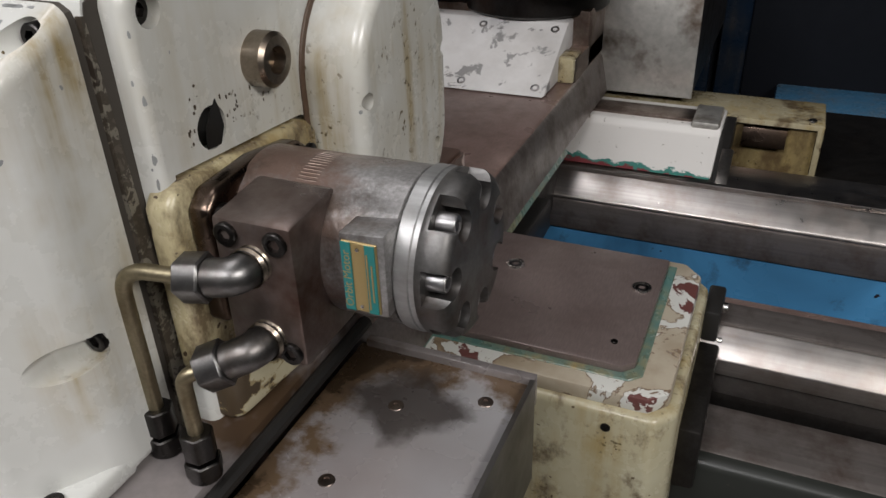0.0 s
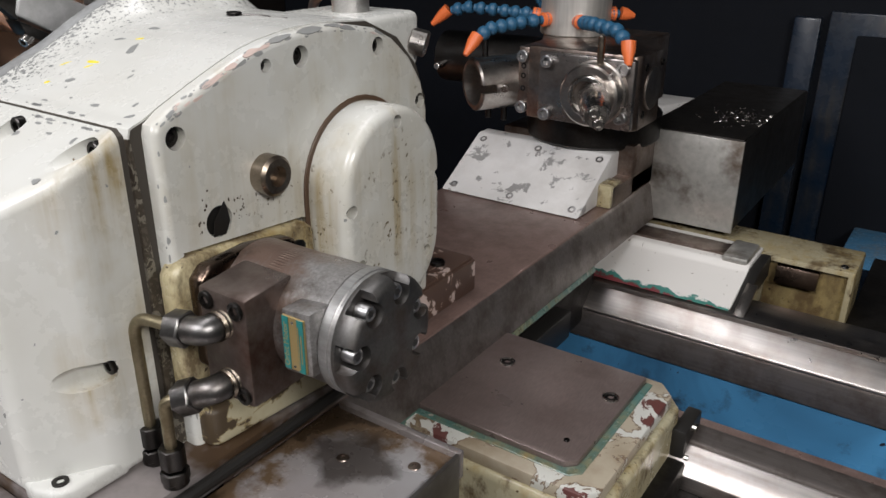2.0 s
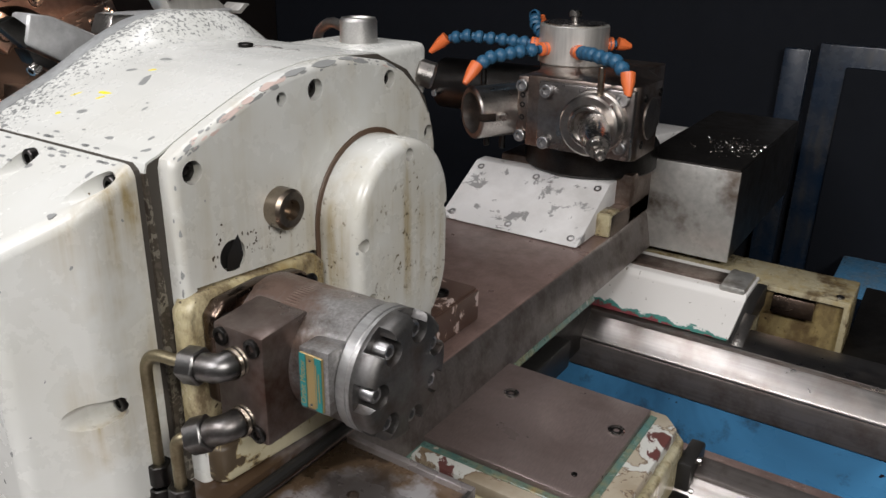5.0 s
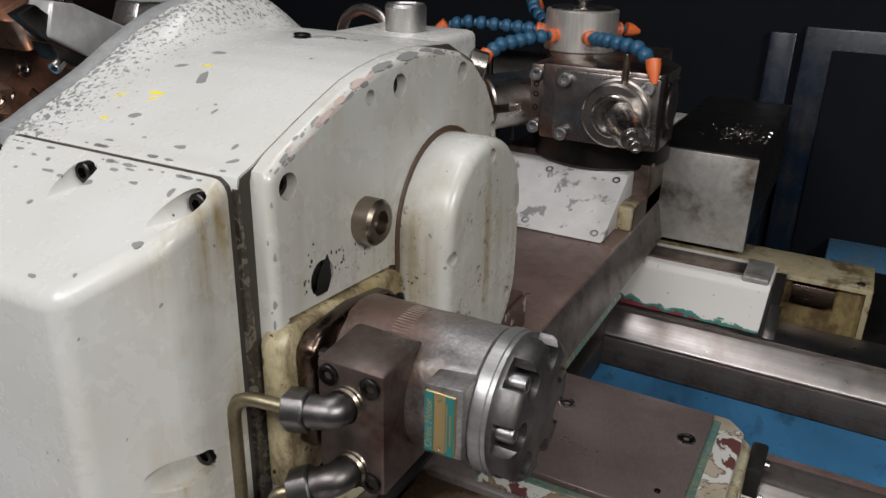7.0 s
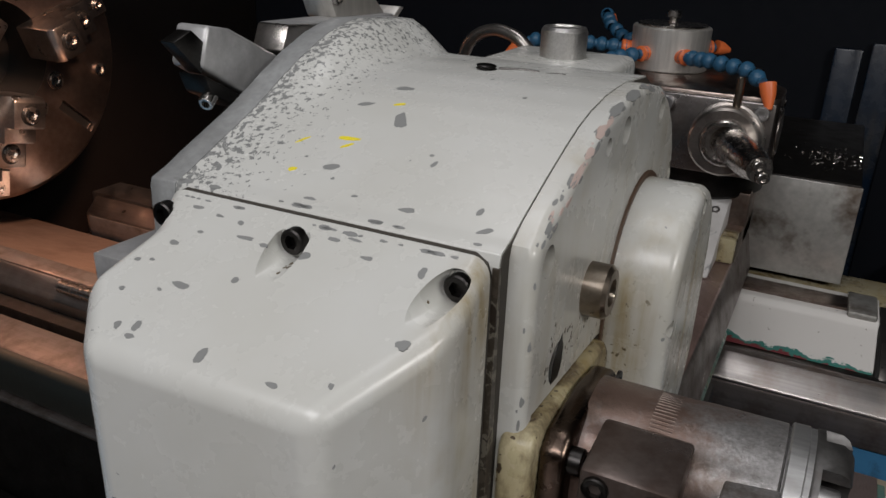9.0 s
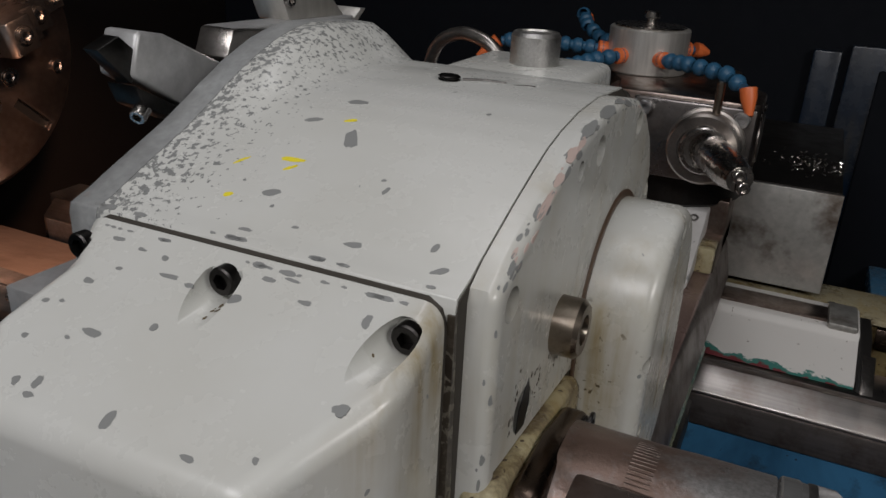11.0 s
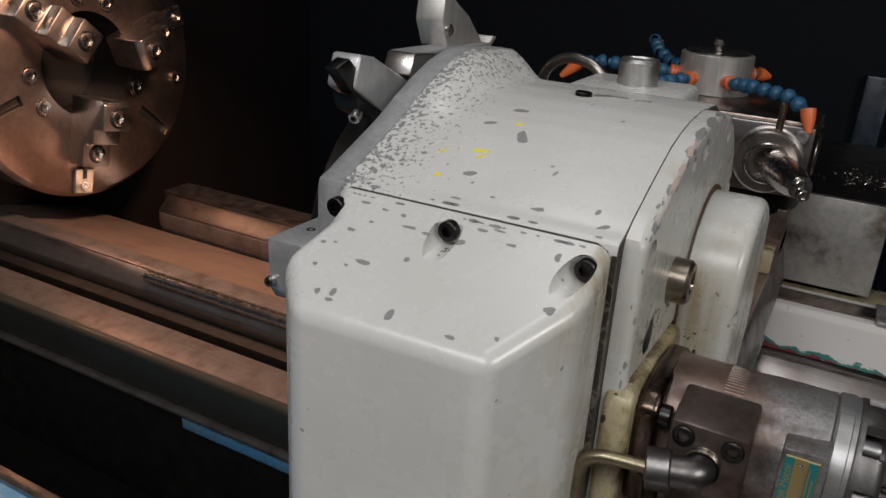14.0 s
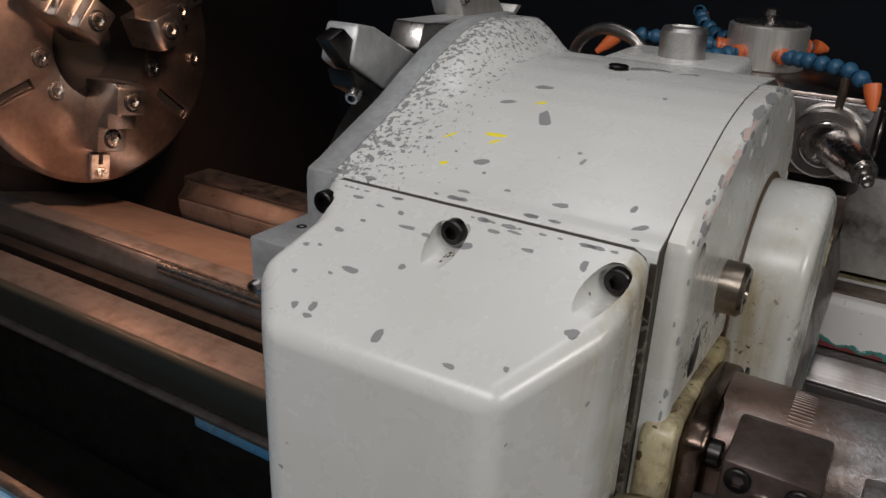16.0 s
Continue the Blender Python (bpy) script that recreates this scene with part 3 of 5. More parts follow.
part("blue_edge", prism([(-0.262, 1.0675), (-0.250, 1.0675), (-0.247, 1.060), (-0.262, 1.060)], "y", 0.50, 0.98), PAINT_RIM, slide, "teal painted lower edge")
part("dovetail", box(-0.50, -0.29, 0.50, 1.30, 1.053, 1.069), CAST_DARK, slide)
for y in (0.568, 0.80):
    screw(slide, (-0.257, y, 1.095), (1, 0, 0.2), 0.004, 0.002, BRIGHT)
part("side_block", box(-0.300, -0.262, 1.06, 1.225, 1.131, 1.165, 0.003), CAST_BLOCK, slide, "dark steel end block")
part("stop_block", box(-0.300, -0.264, 1.055, 1.10, 1.131, 1.168, 0.004), PAINT_OILY, slide, "small cream stop block")

# tool post base
wedge = thing("sloped_guard", (-0.41, 1.04, 1.131), "white chipped enamel sloping guard screwed to the slide", "guard")
part("slope", prism([(0.985, 1.132), (1.10, 1.204), (1.13, 1.204), (1.13, 1.132)], "x", -0.532, -0.286, 0.003), PAINT_WEDGE, wedge)
up = Vector((0, -0.53, 0.85))
for x in (-0.515, -0.41, -0.302):
    for k in (0.12, 0.90):
        p = Vector((x, 0.985, 1.132)).lerp(Vector((x, 1.10, 1.204)), k)
        screw(wedge, p - up * 0.001, up, 0.0062, 0.0016, CAST)

POST_STEEL = steel("dark_oiled_holder_steel", (0.27, 0.25, 0.24), 0.27, (0.10, 0.075, 0.06), 0.7, scale=30, bump=0.06, metal=0.9)
post = thing("square_turret", (-0.34, 1.18, 1.13), "oily steel square tool post on a round base", "tool post")
part("base_block", box(-0.50, -0.262, 1.13, 1.26, 1.131, 1.215, 0.004), CAST_BLOCK, post)
part("round_base", rod((-0.365, 1.20, 1.205), (-0.365, 1.20, 1.252), 0.112, 0.004, 48), BLACK_OXIDE, post, "black round index ring")
part("body", prism([(-0.425, 1.068), (-0.252, 1.068), (-0.243, 1.08), (-0.244, 1.165), (-0.295, 1.25), (-0.295, 1.335), (-0.50, 1.335), (-0.52, 1.30), (-0.44, 1.14)], "z", 1.252, 1.364, 0.004), CAST_BLOCK, post)
part("side_plate", box(-0.446, -0.424, 1.075, 1.16, 1.258, 1.360, 0.003), CAST_BLOCK, post, "oily brown clamping plate")
part("front_plate", box(-0.400, -0.246, 1.056, 1.069, 1.256, 1.359, 0.003), POST_STEEL, post, "machined steel holder plate")
for x, z in ((-0.384, 1.346), (-0.384, 1.266), (-0.260, 1.276), (-0.262, 1.346)):
    screw(post, (x, 1.056, z), FRONT, 0.0098, 0.010, CAST, label="oily steel socket cap screw")
for z in (1.346, 1.266):
    screw(post, (-0.436, 1.075, z), FRONT, 0.0095, 0.008, CAST)
for z in (1.33, 1.315, 1.295):
    screw(post, (-0.436, 1.0755, z), FRONT, 0.0045, 0.001)
for y, z in ((1.095, 1.345), (1.16, 1.345), (1.095, 1.275)):
    screw(post, (-0.2435, y, z), X, 0.006, 0.002)
part("boss", rod((-0.245, 1.125, 1.31), (-0.2405, 1.125, 1.31), 0.032, 0.001), MACHINED, post, "machined round seat")
part("holder_ring", turned([(0, 0), (0, 0.048), (0.012, 0.048), (0.013, 0.045), (0.034, 0.045), (0.037, 0.042), (0.037, 0.031), (0.034, 0.030), (0.034, 0)], (-0.300, 1.056, 1.309), FRONT, 40), MACHINED, post, "round boring bar holder")
part("sleeve", turned([(0, 0.030), (0.016, 0.030), (0.018, 0.028), (0.018, 0.024), (0, 0.024)], (-0.298, 1.030, 1.309), FRONT, 32), BRIGHT, post)
bar = part("boring_bar", turned([(0, 0.0225), (0.088, 0.0215), (0.108, 0.018), (0.122, 0.0155), (0.122, 0)], (-0.298, 1.034, 1.309), (0.50, -1, -0.03), 28), BRIGHT, post, "bright steel boring bar")
for dz, dx in ((0.004, 0.0), (-0.010, 0.006)):
    rodp = (-0.2455 + dx, 0.922 + 0.5 * dx, 1.3065 + dz)
    placed("bar_screw", "bar_screw", lambda: socket_head(0.0075, 0.006), BRIGHT, post, rodp, (0.5, -1, -0.03))
part("set_stud", rod((-0.293, 1.040, 1.34), (-0.293, 1.040, 1.392), 0.0052, 0.001, 14), BRONZE, post, "threaded clamping stud")
left = part("side_holder", carve(rod((-0.458, 1.130, 1.299), (-0.513, 1.046, 1.296), 0.042, 0.003, 40), rod((-0.475, 1.104, 1.298), (-0.54, 1.005, 1.294), 0.033, 0, 32), box(-0.505, -0.465, 1.00, 1.066, 1.289, 1.302)), MACHINED, post, "round split holder with a bore")
part("holder_bolt", rod((-0.468, 1.078, 1.300), (-0.452, 1.045, 1.296), 0.0065, 0.001, 16), BRIGHT, post)
for x in (-0.475, -0.505):
    part("holder_stud", rod((x, 1.085, 1.264), (x, 1.085, 1.236), 0.005, 0.001, 12), BLACK_OXIDE, post)
part("holder_stud", rod((-0.535, 1.12, 1.32), (-0.535, 1.12, 1.368), 0.005, 0.001, 14), BLACK_OXIDE, post)
part("rear_holder", rod((-0.445, 1.22, 1.308), (-0.680, 1.22, 1.304), 0.046, 0.003, 36), BLACK_OXIDE, post, "dark round rear holder")
part("rear_stud", rod((-0.66, 1.18, 1.296), (-0.66, 1.155, 1.294), 0.006, 0.001, 12), BRIGHT, post)

PX, PY = -0.425, 1.229
pot = thing("coolant_manifold", (PX, PY, 1.364), "satin aluminium coolant manifold on the tool post", "manifold")
part("pot", rod((PX, PY, 1.364), (PX, PY, 1.428), 0.0585, 0.002, 48), ALUMINIUM, pot)
part("pot_cap", rod((PX, PY, 1.428), (PX, PY, 1.431), 0.052, 0.001, 48), BRIGHT, pot)
part("stem", rod((PX, PY, 1.431), (PX, PY, 1.442), 0.007, 0.001, 16), BRIGHT, pot)
placed("hex_nut", "pot_nut", lambda: hexagon(0.0125, 0.010), BRIGHT, pot, (PX, PY, 1.440), Z)


def hose(points, tip, r=0.0115):
    """A jointed coolant hose: a row of ball links with an orange collar and nozzle."""
    pts = [Vector(p) for p in points]
    h = thing("coolant_hose", pts[0], "blue jointed plastic coolant hose with orange nozzle", "hose", "coolant hoses on the manifold")
    d = (pts[1] - pts[0]).normalized()
    part("collar", turned([(-0.012, 0), (-0.012, r * 0.9), (0.006, r * 1.02), (0.008, r * 0.7), (0.008, 0)], pts[0], d, 16), HOSE_ORANGE, h, "orange threaded collar")
    dense = []
    for a, b in zip(pts, pts[1:]):
        k = max(1, round((b - a).length / (r * 1.8)))
        dense += [a.lerp(b, i / k) for i in range(k)]
    dense.append(pts[-1])
    for i, p in enumerate(dense[:-1]):
        q = dense[i + 1]
        placed("hose_link", ("link", r), lambda: turned([(-0.6 * r, 0.62 * r), (-0.35 * r, 0.92 * r), (0.1 * r, r), (0.5 * r, 0.86 * r), (0.75 * r, 0.60 * r), (1.1 * r, 0.58 * r), (1.1 * r, 0)], (0, 0, 0), Z, 14), HOSE_BLUE, h, p, q - p)
    end = dense[-1]
    tip = Vector(tip)
    n = (tip - end).length
    part("nozzle", turned([(-0.004, 0), (-0.004, r * 0.95), (n * 0.3, r * 0.88), (n, r * 0.38), (n, r * 0.2), (n * 0.9, 0)], end, tip - end, 16), HOSE_ORANGE, h, "orange tapered nozzle")
    return h


hose([(-0.452, 1.172, 1.390), (-0.475, 1.13, 1.388), (-0.50, 1.08, 1.382), (-0.510, 1.050, 1.370)], (-0.516, 1.028, 1.345))
hose([(-0.488, 1.21, 1.392), (-0.54, 1.19, 1.396), (-0.60, 1.17, 1.400), (-0.640, 1.16, 1.392)], (-0.665, 1.15, 1.368))
hose([(-0.392, 1.175, 1.390), (-0.350, 1.135, 1.394), (-0.295, 1.095, 1.393), (-0.262, 1.062, 1.380)], (-0.255, 1.052, 1.352))
hose([(-0.478, 1.262, 1.394), (-0.515, 1.29, 1.398), (-0.545, 1.32, 1.412), (-0.56, 1.345, 1.425), (-0.56, 1.37, 1.415)], (-0.555, 1.385, 1.395))
hose([(-0.375, 1.262, 1.396), (-0.36, 1.275, 1.396)], (-0.345, 1.288, 1.392))

# telescopic cover box at the rear
cov = thing("slide_cover", (-0.2, 1.45, 1.07), "scuffed stainless rear slide cover with swarf on top", "cover")
part("shell", box(-0.283, -0.120, 1.228, 1.70, 1.070, 1.222, 0.003), CAST_DARK, cov)
part("front_panel", box(-0.286, -0.1185, 1.222, 1.2285, 1.069, 1.2235, 0.0015), COVER_STEEL, cov, "brushed stainless front panel with grime")
part("top_sheet", box(-0.2845, -0.122, 1.23, 1.69, 1.222, 1.2245, 0.0005), CAST_DARK, cov, "dark oily top sheet")
part("light_plate", prism([(-0.40, 1.39), (-0.315, 1.40), (-0.275, 1.50), (-0.40, 1.50)], "z", 1.19, 1.222, 0.002), PAINT_WEDGE, cov, "pale plate corner")
rng = random.Random(4)
swarf = bmesh.new()
for _ in range(110):
    c = Vector((rng.gauss(-0.165, 0.030), rng.gauss(1.375, 0.035), 1.2262))
    c.x, c.y = min(-0.125, max(-0.28, c.x)), max(1.235, c.y)
    m = Matrix.Translation(c) @ Euler((rng.uniform(-0.6, 0.6), rng.uniform(-0.6, 0.6), rng.uniform(0, 6))).to_matrix().to_4x4() @ Matrix.Diagonal((rng.uniform(0.002, 0.006), 0.0014, 0.0012, 1))
    bmesh.ops.create_cube(swarf, size=1, matrix=m)
solid("swarf", swarf, BRIGHT, "loose bright metal chips on the cover", "swarf", kind="stuff")

# rear wiper housing and cream box
wip = thing("rear_wiper_block", (-0.15, 1.12, 1.02), "white carriage block with chipped green and red layers", "carriage block")
part("body", prism([(1.038, 1.022), (1.122, 1.052), (1.130, 1.062), (1.215, 1.062), (1.215, 1.022)], "x", -0.30, -0.062, 0.003), PAINT_LAYERS, wip)
part("top_channel", box(-0.262, -0.105, 1.145, 1.190, 1.0615, 1.066, 0.001), CAST_BLOCK, wip, "brown greasy top channel")
part("end_clip", box(-0.105, -0.066, 1.128, 1.205, 1.058, 1.070, 0.004), COVER_STEEL, wip)
part("rubber_wiper", prism([(1.035, 1.018), (1.13, 1.058), (1.20, 1.058), (1.20, 1.020)], "x", -0.062, -0.046, 0.003), RUBBER, wip, "black rubber wiper")
part("wiper_retainer", prism([(1.034, 1.019), (1.10, 1.046), (1.104, 1.040), (1.040, 1.017)], "x", -0.056, -0.040, 0.001), MACHINED, wip)
screw(wip, (-0.10, 1.208, 1.062), Z, 0.006, 0.004, BRIGHT)

cream = thing("cream_cover_box", (0.0, 1.25, 1.02), "cream painted sheet steel box with a dark greasy opening", "cover box")
shell = carve(box(-0.268, 0.075, 1.197, 1.30, 0.965, 1.058, 0.003), box(-0.052, 0.066, 1.18, 1.222, 0.955, 1.050))
part("shell", shell, PAINT_BOX, cream)
part("back_sheet", box(-0.0515, 0.0655, 1.206, 1.212, 0.966, 1.0495), PAINT_GREASE, cream, "greasy dark cream back sheet")
part("tongue", prism([(1.2055, 1.046), (1.1985, 1.044), (1.1915, 1.017), (1.1945, 1.016), (1.2055, 1.034)], "x", -0.036, 0.026, 0.001), CAST_WET, cream, "bent dark steel tongue")
for x in (-0.085, 0.057):
    placed("dome_screw", "dome", lambda: turned([(0, 0.0065), (0.002, 0.0062), (0.004, 0.004), (0.0048, 0)], (0, 0, 0), Z, 16), BRIGHT, cream, (x, 1.212, 1.058), Z)
part("rear_foot", box(-0.30, 1.2, 1.30, 1.50, 0.52, 0.95, 0.004), BLUE_SHADED, bed)
part("rear_trough", box(0.075, 1.2, 1.105, 1.52, 0.93, 0.968, 0.003), CAST_DARK, bed, "dark oily rear trough")


# ---- turret housing ----
CY, CZ = 0.495, 1.30
base = thing("turret_pedestal", (-0.4, 0.4, 1.0), "oily dark steel pedestal under the turret housing", "pedestal")
part("plate", box(-0.53, -0.263, 0.178, 0.45, 1.131, 1.156, 0.002), SHEET, base)
part("support", box(-0.53, -0.28, 0.19, 0.505, 1.0, 1.131, 0.004), CAST_DARK, base)
part("rear_foot", box(-0.53, -0.288, 0.50, 0.70, 1.131, 1.176, 0.004), PAINT_FOOT, base, "chipped cream casting foot")
part("foot_edge", box(-0.2885, -0.284, 0.52, 0.698, 1.134, 1.173, 0.002), PAINT_FOOT, base)
for y in (0.655, 0.62):
    screw(base, (-0.31, y, 1.176), Z, 0.009, 0.005)

housing = thing("turret_housing", (-0.42, 0.45, 1.156), "white enamelled cast turret housing with many paint chips", "housing")
PROFILE = [(0.2775, 1.156), (0.2775, 1.4125), (0.279, 1.4172), (0.282, 1.4185), (0.290, 1.4212), (0.302, 1.4268), (0.313, 1.4315), (0.335, 1.4408), (0.36, 1.4505), (0.380, 1.4575), (0.40, 1.4622), (0.43, 1.4665), (0.47, 1.4680), (0.53, 1.464), (0.575, 1.445), (0.605, 1.415), (0.62, 1.38), (0.62, 1.156)]
SMOOTH = []
for (a, b), (c, d) in zip(PROFILE, PROFILE[1:]):
    k = 1 if abs(b - d) > 0.1 else 4
    SMOOTH += [(a + (c - a) * i / k, b + (d - b) * i / k) for i in range(k)]
SMOOTH.append(PROFILE[-1])


def hump(x, y):
    side = 1 - min(1, max(0, (x + 0.494) / 0.036))
    side = side * side * (3 - 2 * side)
    bump = min(1, max(0, (y - 0.335) / 0.14)) * min(1, max(0, (0.62 - y) / 0.085))
    bump = bump * bump * (3 - 2 * bump)
    return 0.024 * side * bump


def loft(xs):
    """A length of the housing's outline between the given stations."""
    bm = bmesh.new()
    rings = []
    for x in xs:
        drop = 0.003 if x == -0.525 else (0.0008 if x == -0.523 else 0.0)
        rings.append([bm.verts.new((x, y + (drop if y < 0.4 else 0), z + hump(x, y) - (drop if z > 1.3 else 0))) for y, z in SMOOTH])
    for a, b in zip(rings, rings[1:]):
        for i in range(len(a)):
            bm.faces.new((a[i], a[(i + 1) % len(a)], b[(i + 1) % len(b)], b[i]))
    bm.faces.new(rings[0])
    bm.faces.new(rings[-1][::-1])
    bmesh.ops.recalc_face_normals(bm, faces=bm.faces)
    return bm


part("casting", loft([-0.503 + 0.006 * i for i in range(16)] + [-0.406, -0.36, -0.318, -0.3045, -0.3035]), PAINT_TOP, housing, angle=50)
part("bare_band", loft([-0.525, -0.523, -0.513, -0.5034]), steel("bare_grey_primer", (0.36, 0.37, 0.37), 0.40, (0.20, 0.20, 0.195), 0.6, scale=40, metal=0.15, bump=0.1), housing, "bare grey band beside the turret", angle=50)
part("seam", prism([(y + 0.0012, z - 0.0012) if z > 1.3 else (y + 0.002, z) for y, z in PROFILE[1:-1]] + [(0.61, 1.17), (0.29, 1.17)], "x", -0.3036, -0.3028), GASKET, housing, "dark gasket seam")

PLATE = [(0.2875, 1.156), (0.2875, 1.412), (0.2895, 1.4185)] + [(y, z - 0.0004) for y, z in PROFILE[5:13]] + [(0.49, 1.4655), (0.53, 1.458), (0.555, 1.446), (0.58, 1.426), (0.598, 1.401), (0.607, 1.372), (0.607, 1.16)]
FACE = -0.2885
HOLES = [(0.3045, 1.4075, 0.0085), (0.394, 1.4445, 0.0055), (0.432, 1.4465, 0.0088), (0.530, 1.4425, 0.0080), (0.593, 1.382, 0.0075), (0.334, 1.3365, 0.0125)]
plate = prism(PLATE, "x", -0.3026, FACE)
rim = [e for e in plate.edges if all(abs(v.co.x - FACE) < 1e-5 for v in e.verts) and max(v.co.z for v in e.verts) > 1.2]
bmesh.ops.bevel(plate, geom=rim, offset=0.0065, segments=5, profile=0.5, affect="EDGES")
bmesh.ops.recalc_face_normals(plate, faces=plate.faces)
notch = prism([(0.2985, 1.10), (0.2985, 1.3225), (0.4205, 1.3130), (0.437, 1.306), (0.437, 1.10)], "x", -0.2965, -0.27)
plate = carve(plate, notch, *[rod((-0.2995, y, z), (-0.27, y, z), r, 0, 24) for y, z, r in HOLES])
ep = evened(part("end_plate", plate, PAINT_PLATE, housing, "white end plate with oil runs and chipped edge", angle=40))
for y, z, r in HOLES[:5]:
    screw(housing, (-0.2997, y, z), X, r * 0.86, 0.005)
# Black disc on the hole's floor stands for its shade.
part("plug", rod((-0.2996, 0.334, 1.3365), (-0.2965, 0.334, 1.3365), 0.0123, 0, 24), HOLE, housing)
part("chip_smear", prism([(0.327, 1.3255), (0.339, 1.3245), (0.344, 1.334), (0.3425, 1.345), (0.340, 1.3515), (0.337, 1.348), (0.329, 1.338)], "x", FACE - 0.0003, FACE + 0.0002), HOLE, housing, "black oil smear round the hole")
part("drip_channel", prism([(0.2987, 1.3224), (0.4203, 1.3129), (0.4203, 1.2990), (0.2987, 1.3085)], "x", -0.2966, -0.2950, 0.0005, 1), CAST_WET, housing, "brown oil-wet channel below the plate")
boss = part("shaft_plug", turned([(0, 0), (0, 0.0185), (0.004, 0.0185), (0.0045, 0.0165), (0.019, 0.0165), (0.0215, 0.014), (0.0215, 0.0085), (0.014, 0.0075), (0.013, 0)], (-0.2955, 0.384, 1.3615), X, 36), BRONZE, housing, "worn brown steel socket plug")

# chips at the plate's edge and marker strokes, thin paint islands on the casting
rng = random.Random(11)


RIM = PLATE[1:14]


def along(u):
    n = u * (len(RIM) - 1)
    i = min(int(n), len(RIM) - 2)
    a, b = RIM[i], RIM[i + 1]
    return a[0] + (b[0] - a[0]) * (n - i), a[1] + (b[1] - a[1]) * (n - i)


CHIP = mat("bare_primer_chip", (0.235, 0.24, 0.235), 0.5)


def rim_chip(u, roll, a, b, tint):
    """A chip on the plate's rounded rim: roll 0 lies on its outside, 90 on its face."""
    y, z = along(u)
    y2, z2 = along(u + 0.02)
    run = Vector((0, y2 - y, z2 - z)).normalized()
    out = Vector((0, -run.z, run.y))
    t = math.radians(roll)
    nrm = out * math.cos(t) + Vector((1, 0, 0)) * math.sin(t)
    c = Vector((FACE - 0.0065, y, z)) - out * 0.0065 + nrm * 0.0065
    part("paint_chip", flake(c, run, nrm.cross(run), a, b, rng, 0.0002), tint, housing)


for u, roll, a, b, tint in ((0.36, 52, 0.012, 0.0020, PINK), (0.42, 45, 0.007, 0.0024, PINK), (0.50, 40, 0.008, 0.0026, PINK), (0.56, 50, 0.009, 0.0018, PINK), (0.34, 30, 0.006, 0.0013, CHIP), (0.45, 68, 0.009, 0.0014, CHIP), (0.62, 30, 0.012, 0.0030, CHIP), (0.70, 42, 0.013, 0.0032, CHIP), (0.77, 35, 0.010, 0.0024, CHIP), (0.84, 60, 0.011, 0.0018, CHIP), (0.93, 50, 0.008, 0.0016, CHIP), (0.27, 20, 0.003, 0.0014, CHIP)):
    rim_chip(u, roll, a, b, tint)


def surface_z(y):
    for (a, b), (c, d) in zip(PROFILE, PROFILE[1:]):
        if a <= y <= c and c > a:
            return b + (d - b) * (y - a) / (c - a)
    return 1.467


def on_top(name, x, y, a, b, turn, tint, label=""):
    run = Vector((0, 0.02, surface_z(y + 0.01) - surface_z(y - 0.01))).normalized()
    nrm = Vector((1, 0, 0)).cross(run)
    c = Vector((x, y, surface_z(y) + hump(x, y)))
    ux = Vector((1, 0, 0)) * math.cos(turn) + run * math.sin(turn)
    part(name, flake(c, ux, nrm.cross(ux), a, b, rng), tint, housing, label)


for x, y, a, b, turn in ((-0.420, 0.313, 0.0050, 0.0024, 0.3), (-0.404, 0.360, 0.0095, 0.0042, 1.9), (-0.435, 0.371, 0.0055, 0.0022, 0.4), (-0.422, 0.397, 0.0065, 0.003, 0.2), (-0.362, 0.294, 0.0050, 0.0022, 0.1), (-0.418, 0.288, 0.0035, 0.0018, 0.1), (-0.317, 0.291, 0.0045, 0.0022, 0.5), (-0.395, 0.296, 0.0022, 0.0010, 0.2), (-0.325, 0.302, 0.003, 0.0016, 1.2), (-0.37, 0.335, 0.0015, 0.001, 0)):
    on_top("paint_chip", x, y, a, b, turn, CHIP)
for x, y, a, b, turn in ((-0.426, 0.337, 0.0075, 0.0018, 0.1), (-0.423, 0.331, 0.0052, 0.0014, 0.8), (-0.442, 0.306, 0.0028, 0.0022, 0.6), (-0.452, 0.330, 0.0055, 0.0010, 0.9), (-0.414, 0.376, 0.0045, 0.0014, 0.4)):
    on_top("marker_stroke", x, y, a, b, turn, YELLOW, "yellow marker stroke")

# cap, spring pin and pipe on the top
part("filler_pad", box(-0.452, -0.342, 0.53, 0.668, 1.40, 1.4575, 0.008, 3), PAINT_TOP, housing)
knob = solid("filler_cap", turned([(0, 0.0195), (0.022, 0.0195), (0.025, 0.0175), (0.025, 0.016), (0.0235, 0.0155), (0.0235, 0)], (-0.394, 0.617, 1.4572), Z, 40), steel("knurled_zinc", (0.58, 0.57, 0.55), 0.38, (0.3, 0.29, 0.27), 0.3, scale=90, bump=0.6), "knurled bright zinc filler cap", "cap")
spring = []
for k in range(3):
    spring.append(turned([(0, 0.0062), (0.0007, 0.0072), (0.0014, 0.0062)], (-0.396, 0.462, 1.4655 + 0.0019 * k), (0.05, 0, 1), 20))
solid("spring", joined(rod((-0.396, 0.462, 1.464), (-0.396, 0.462, 1.4705), 0.0060, 0.0006, 20), *spring), BLACK_OXIDE, "black coil spring on a stud", "spring")
STEEL_PIN = mat("dull_wire_steel", (0.2, 0.19, 0.18), 0.4, 0.9)
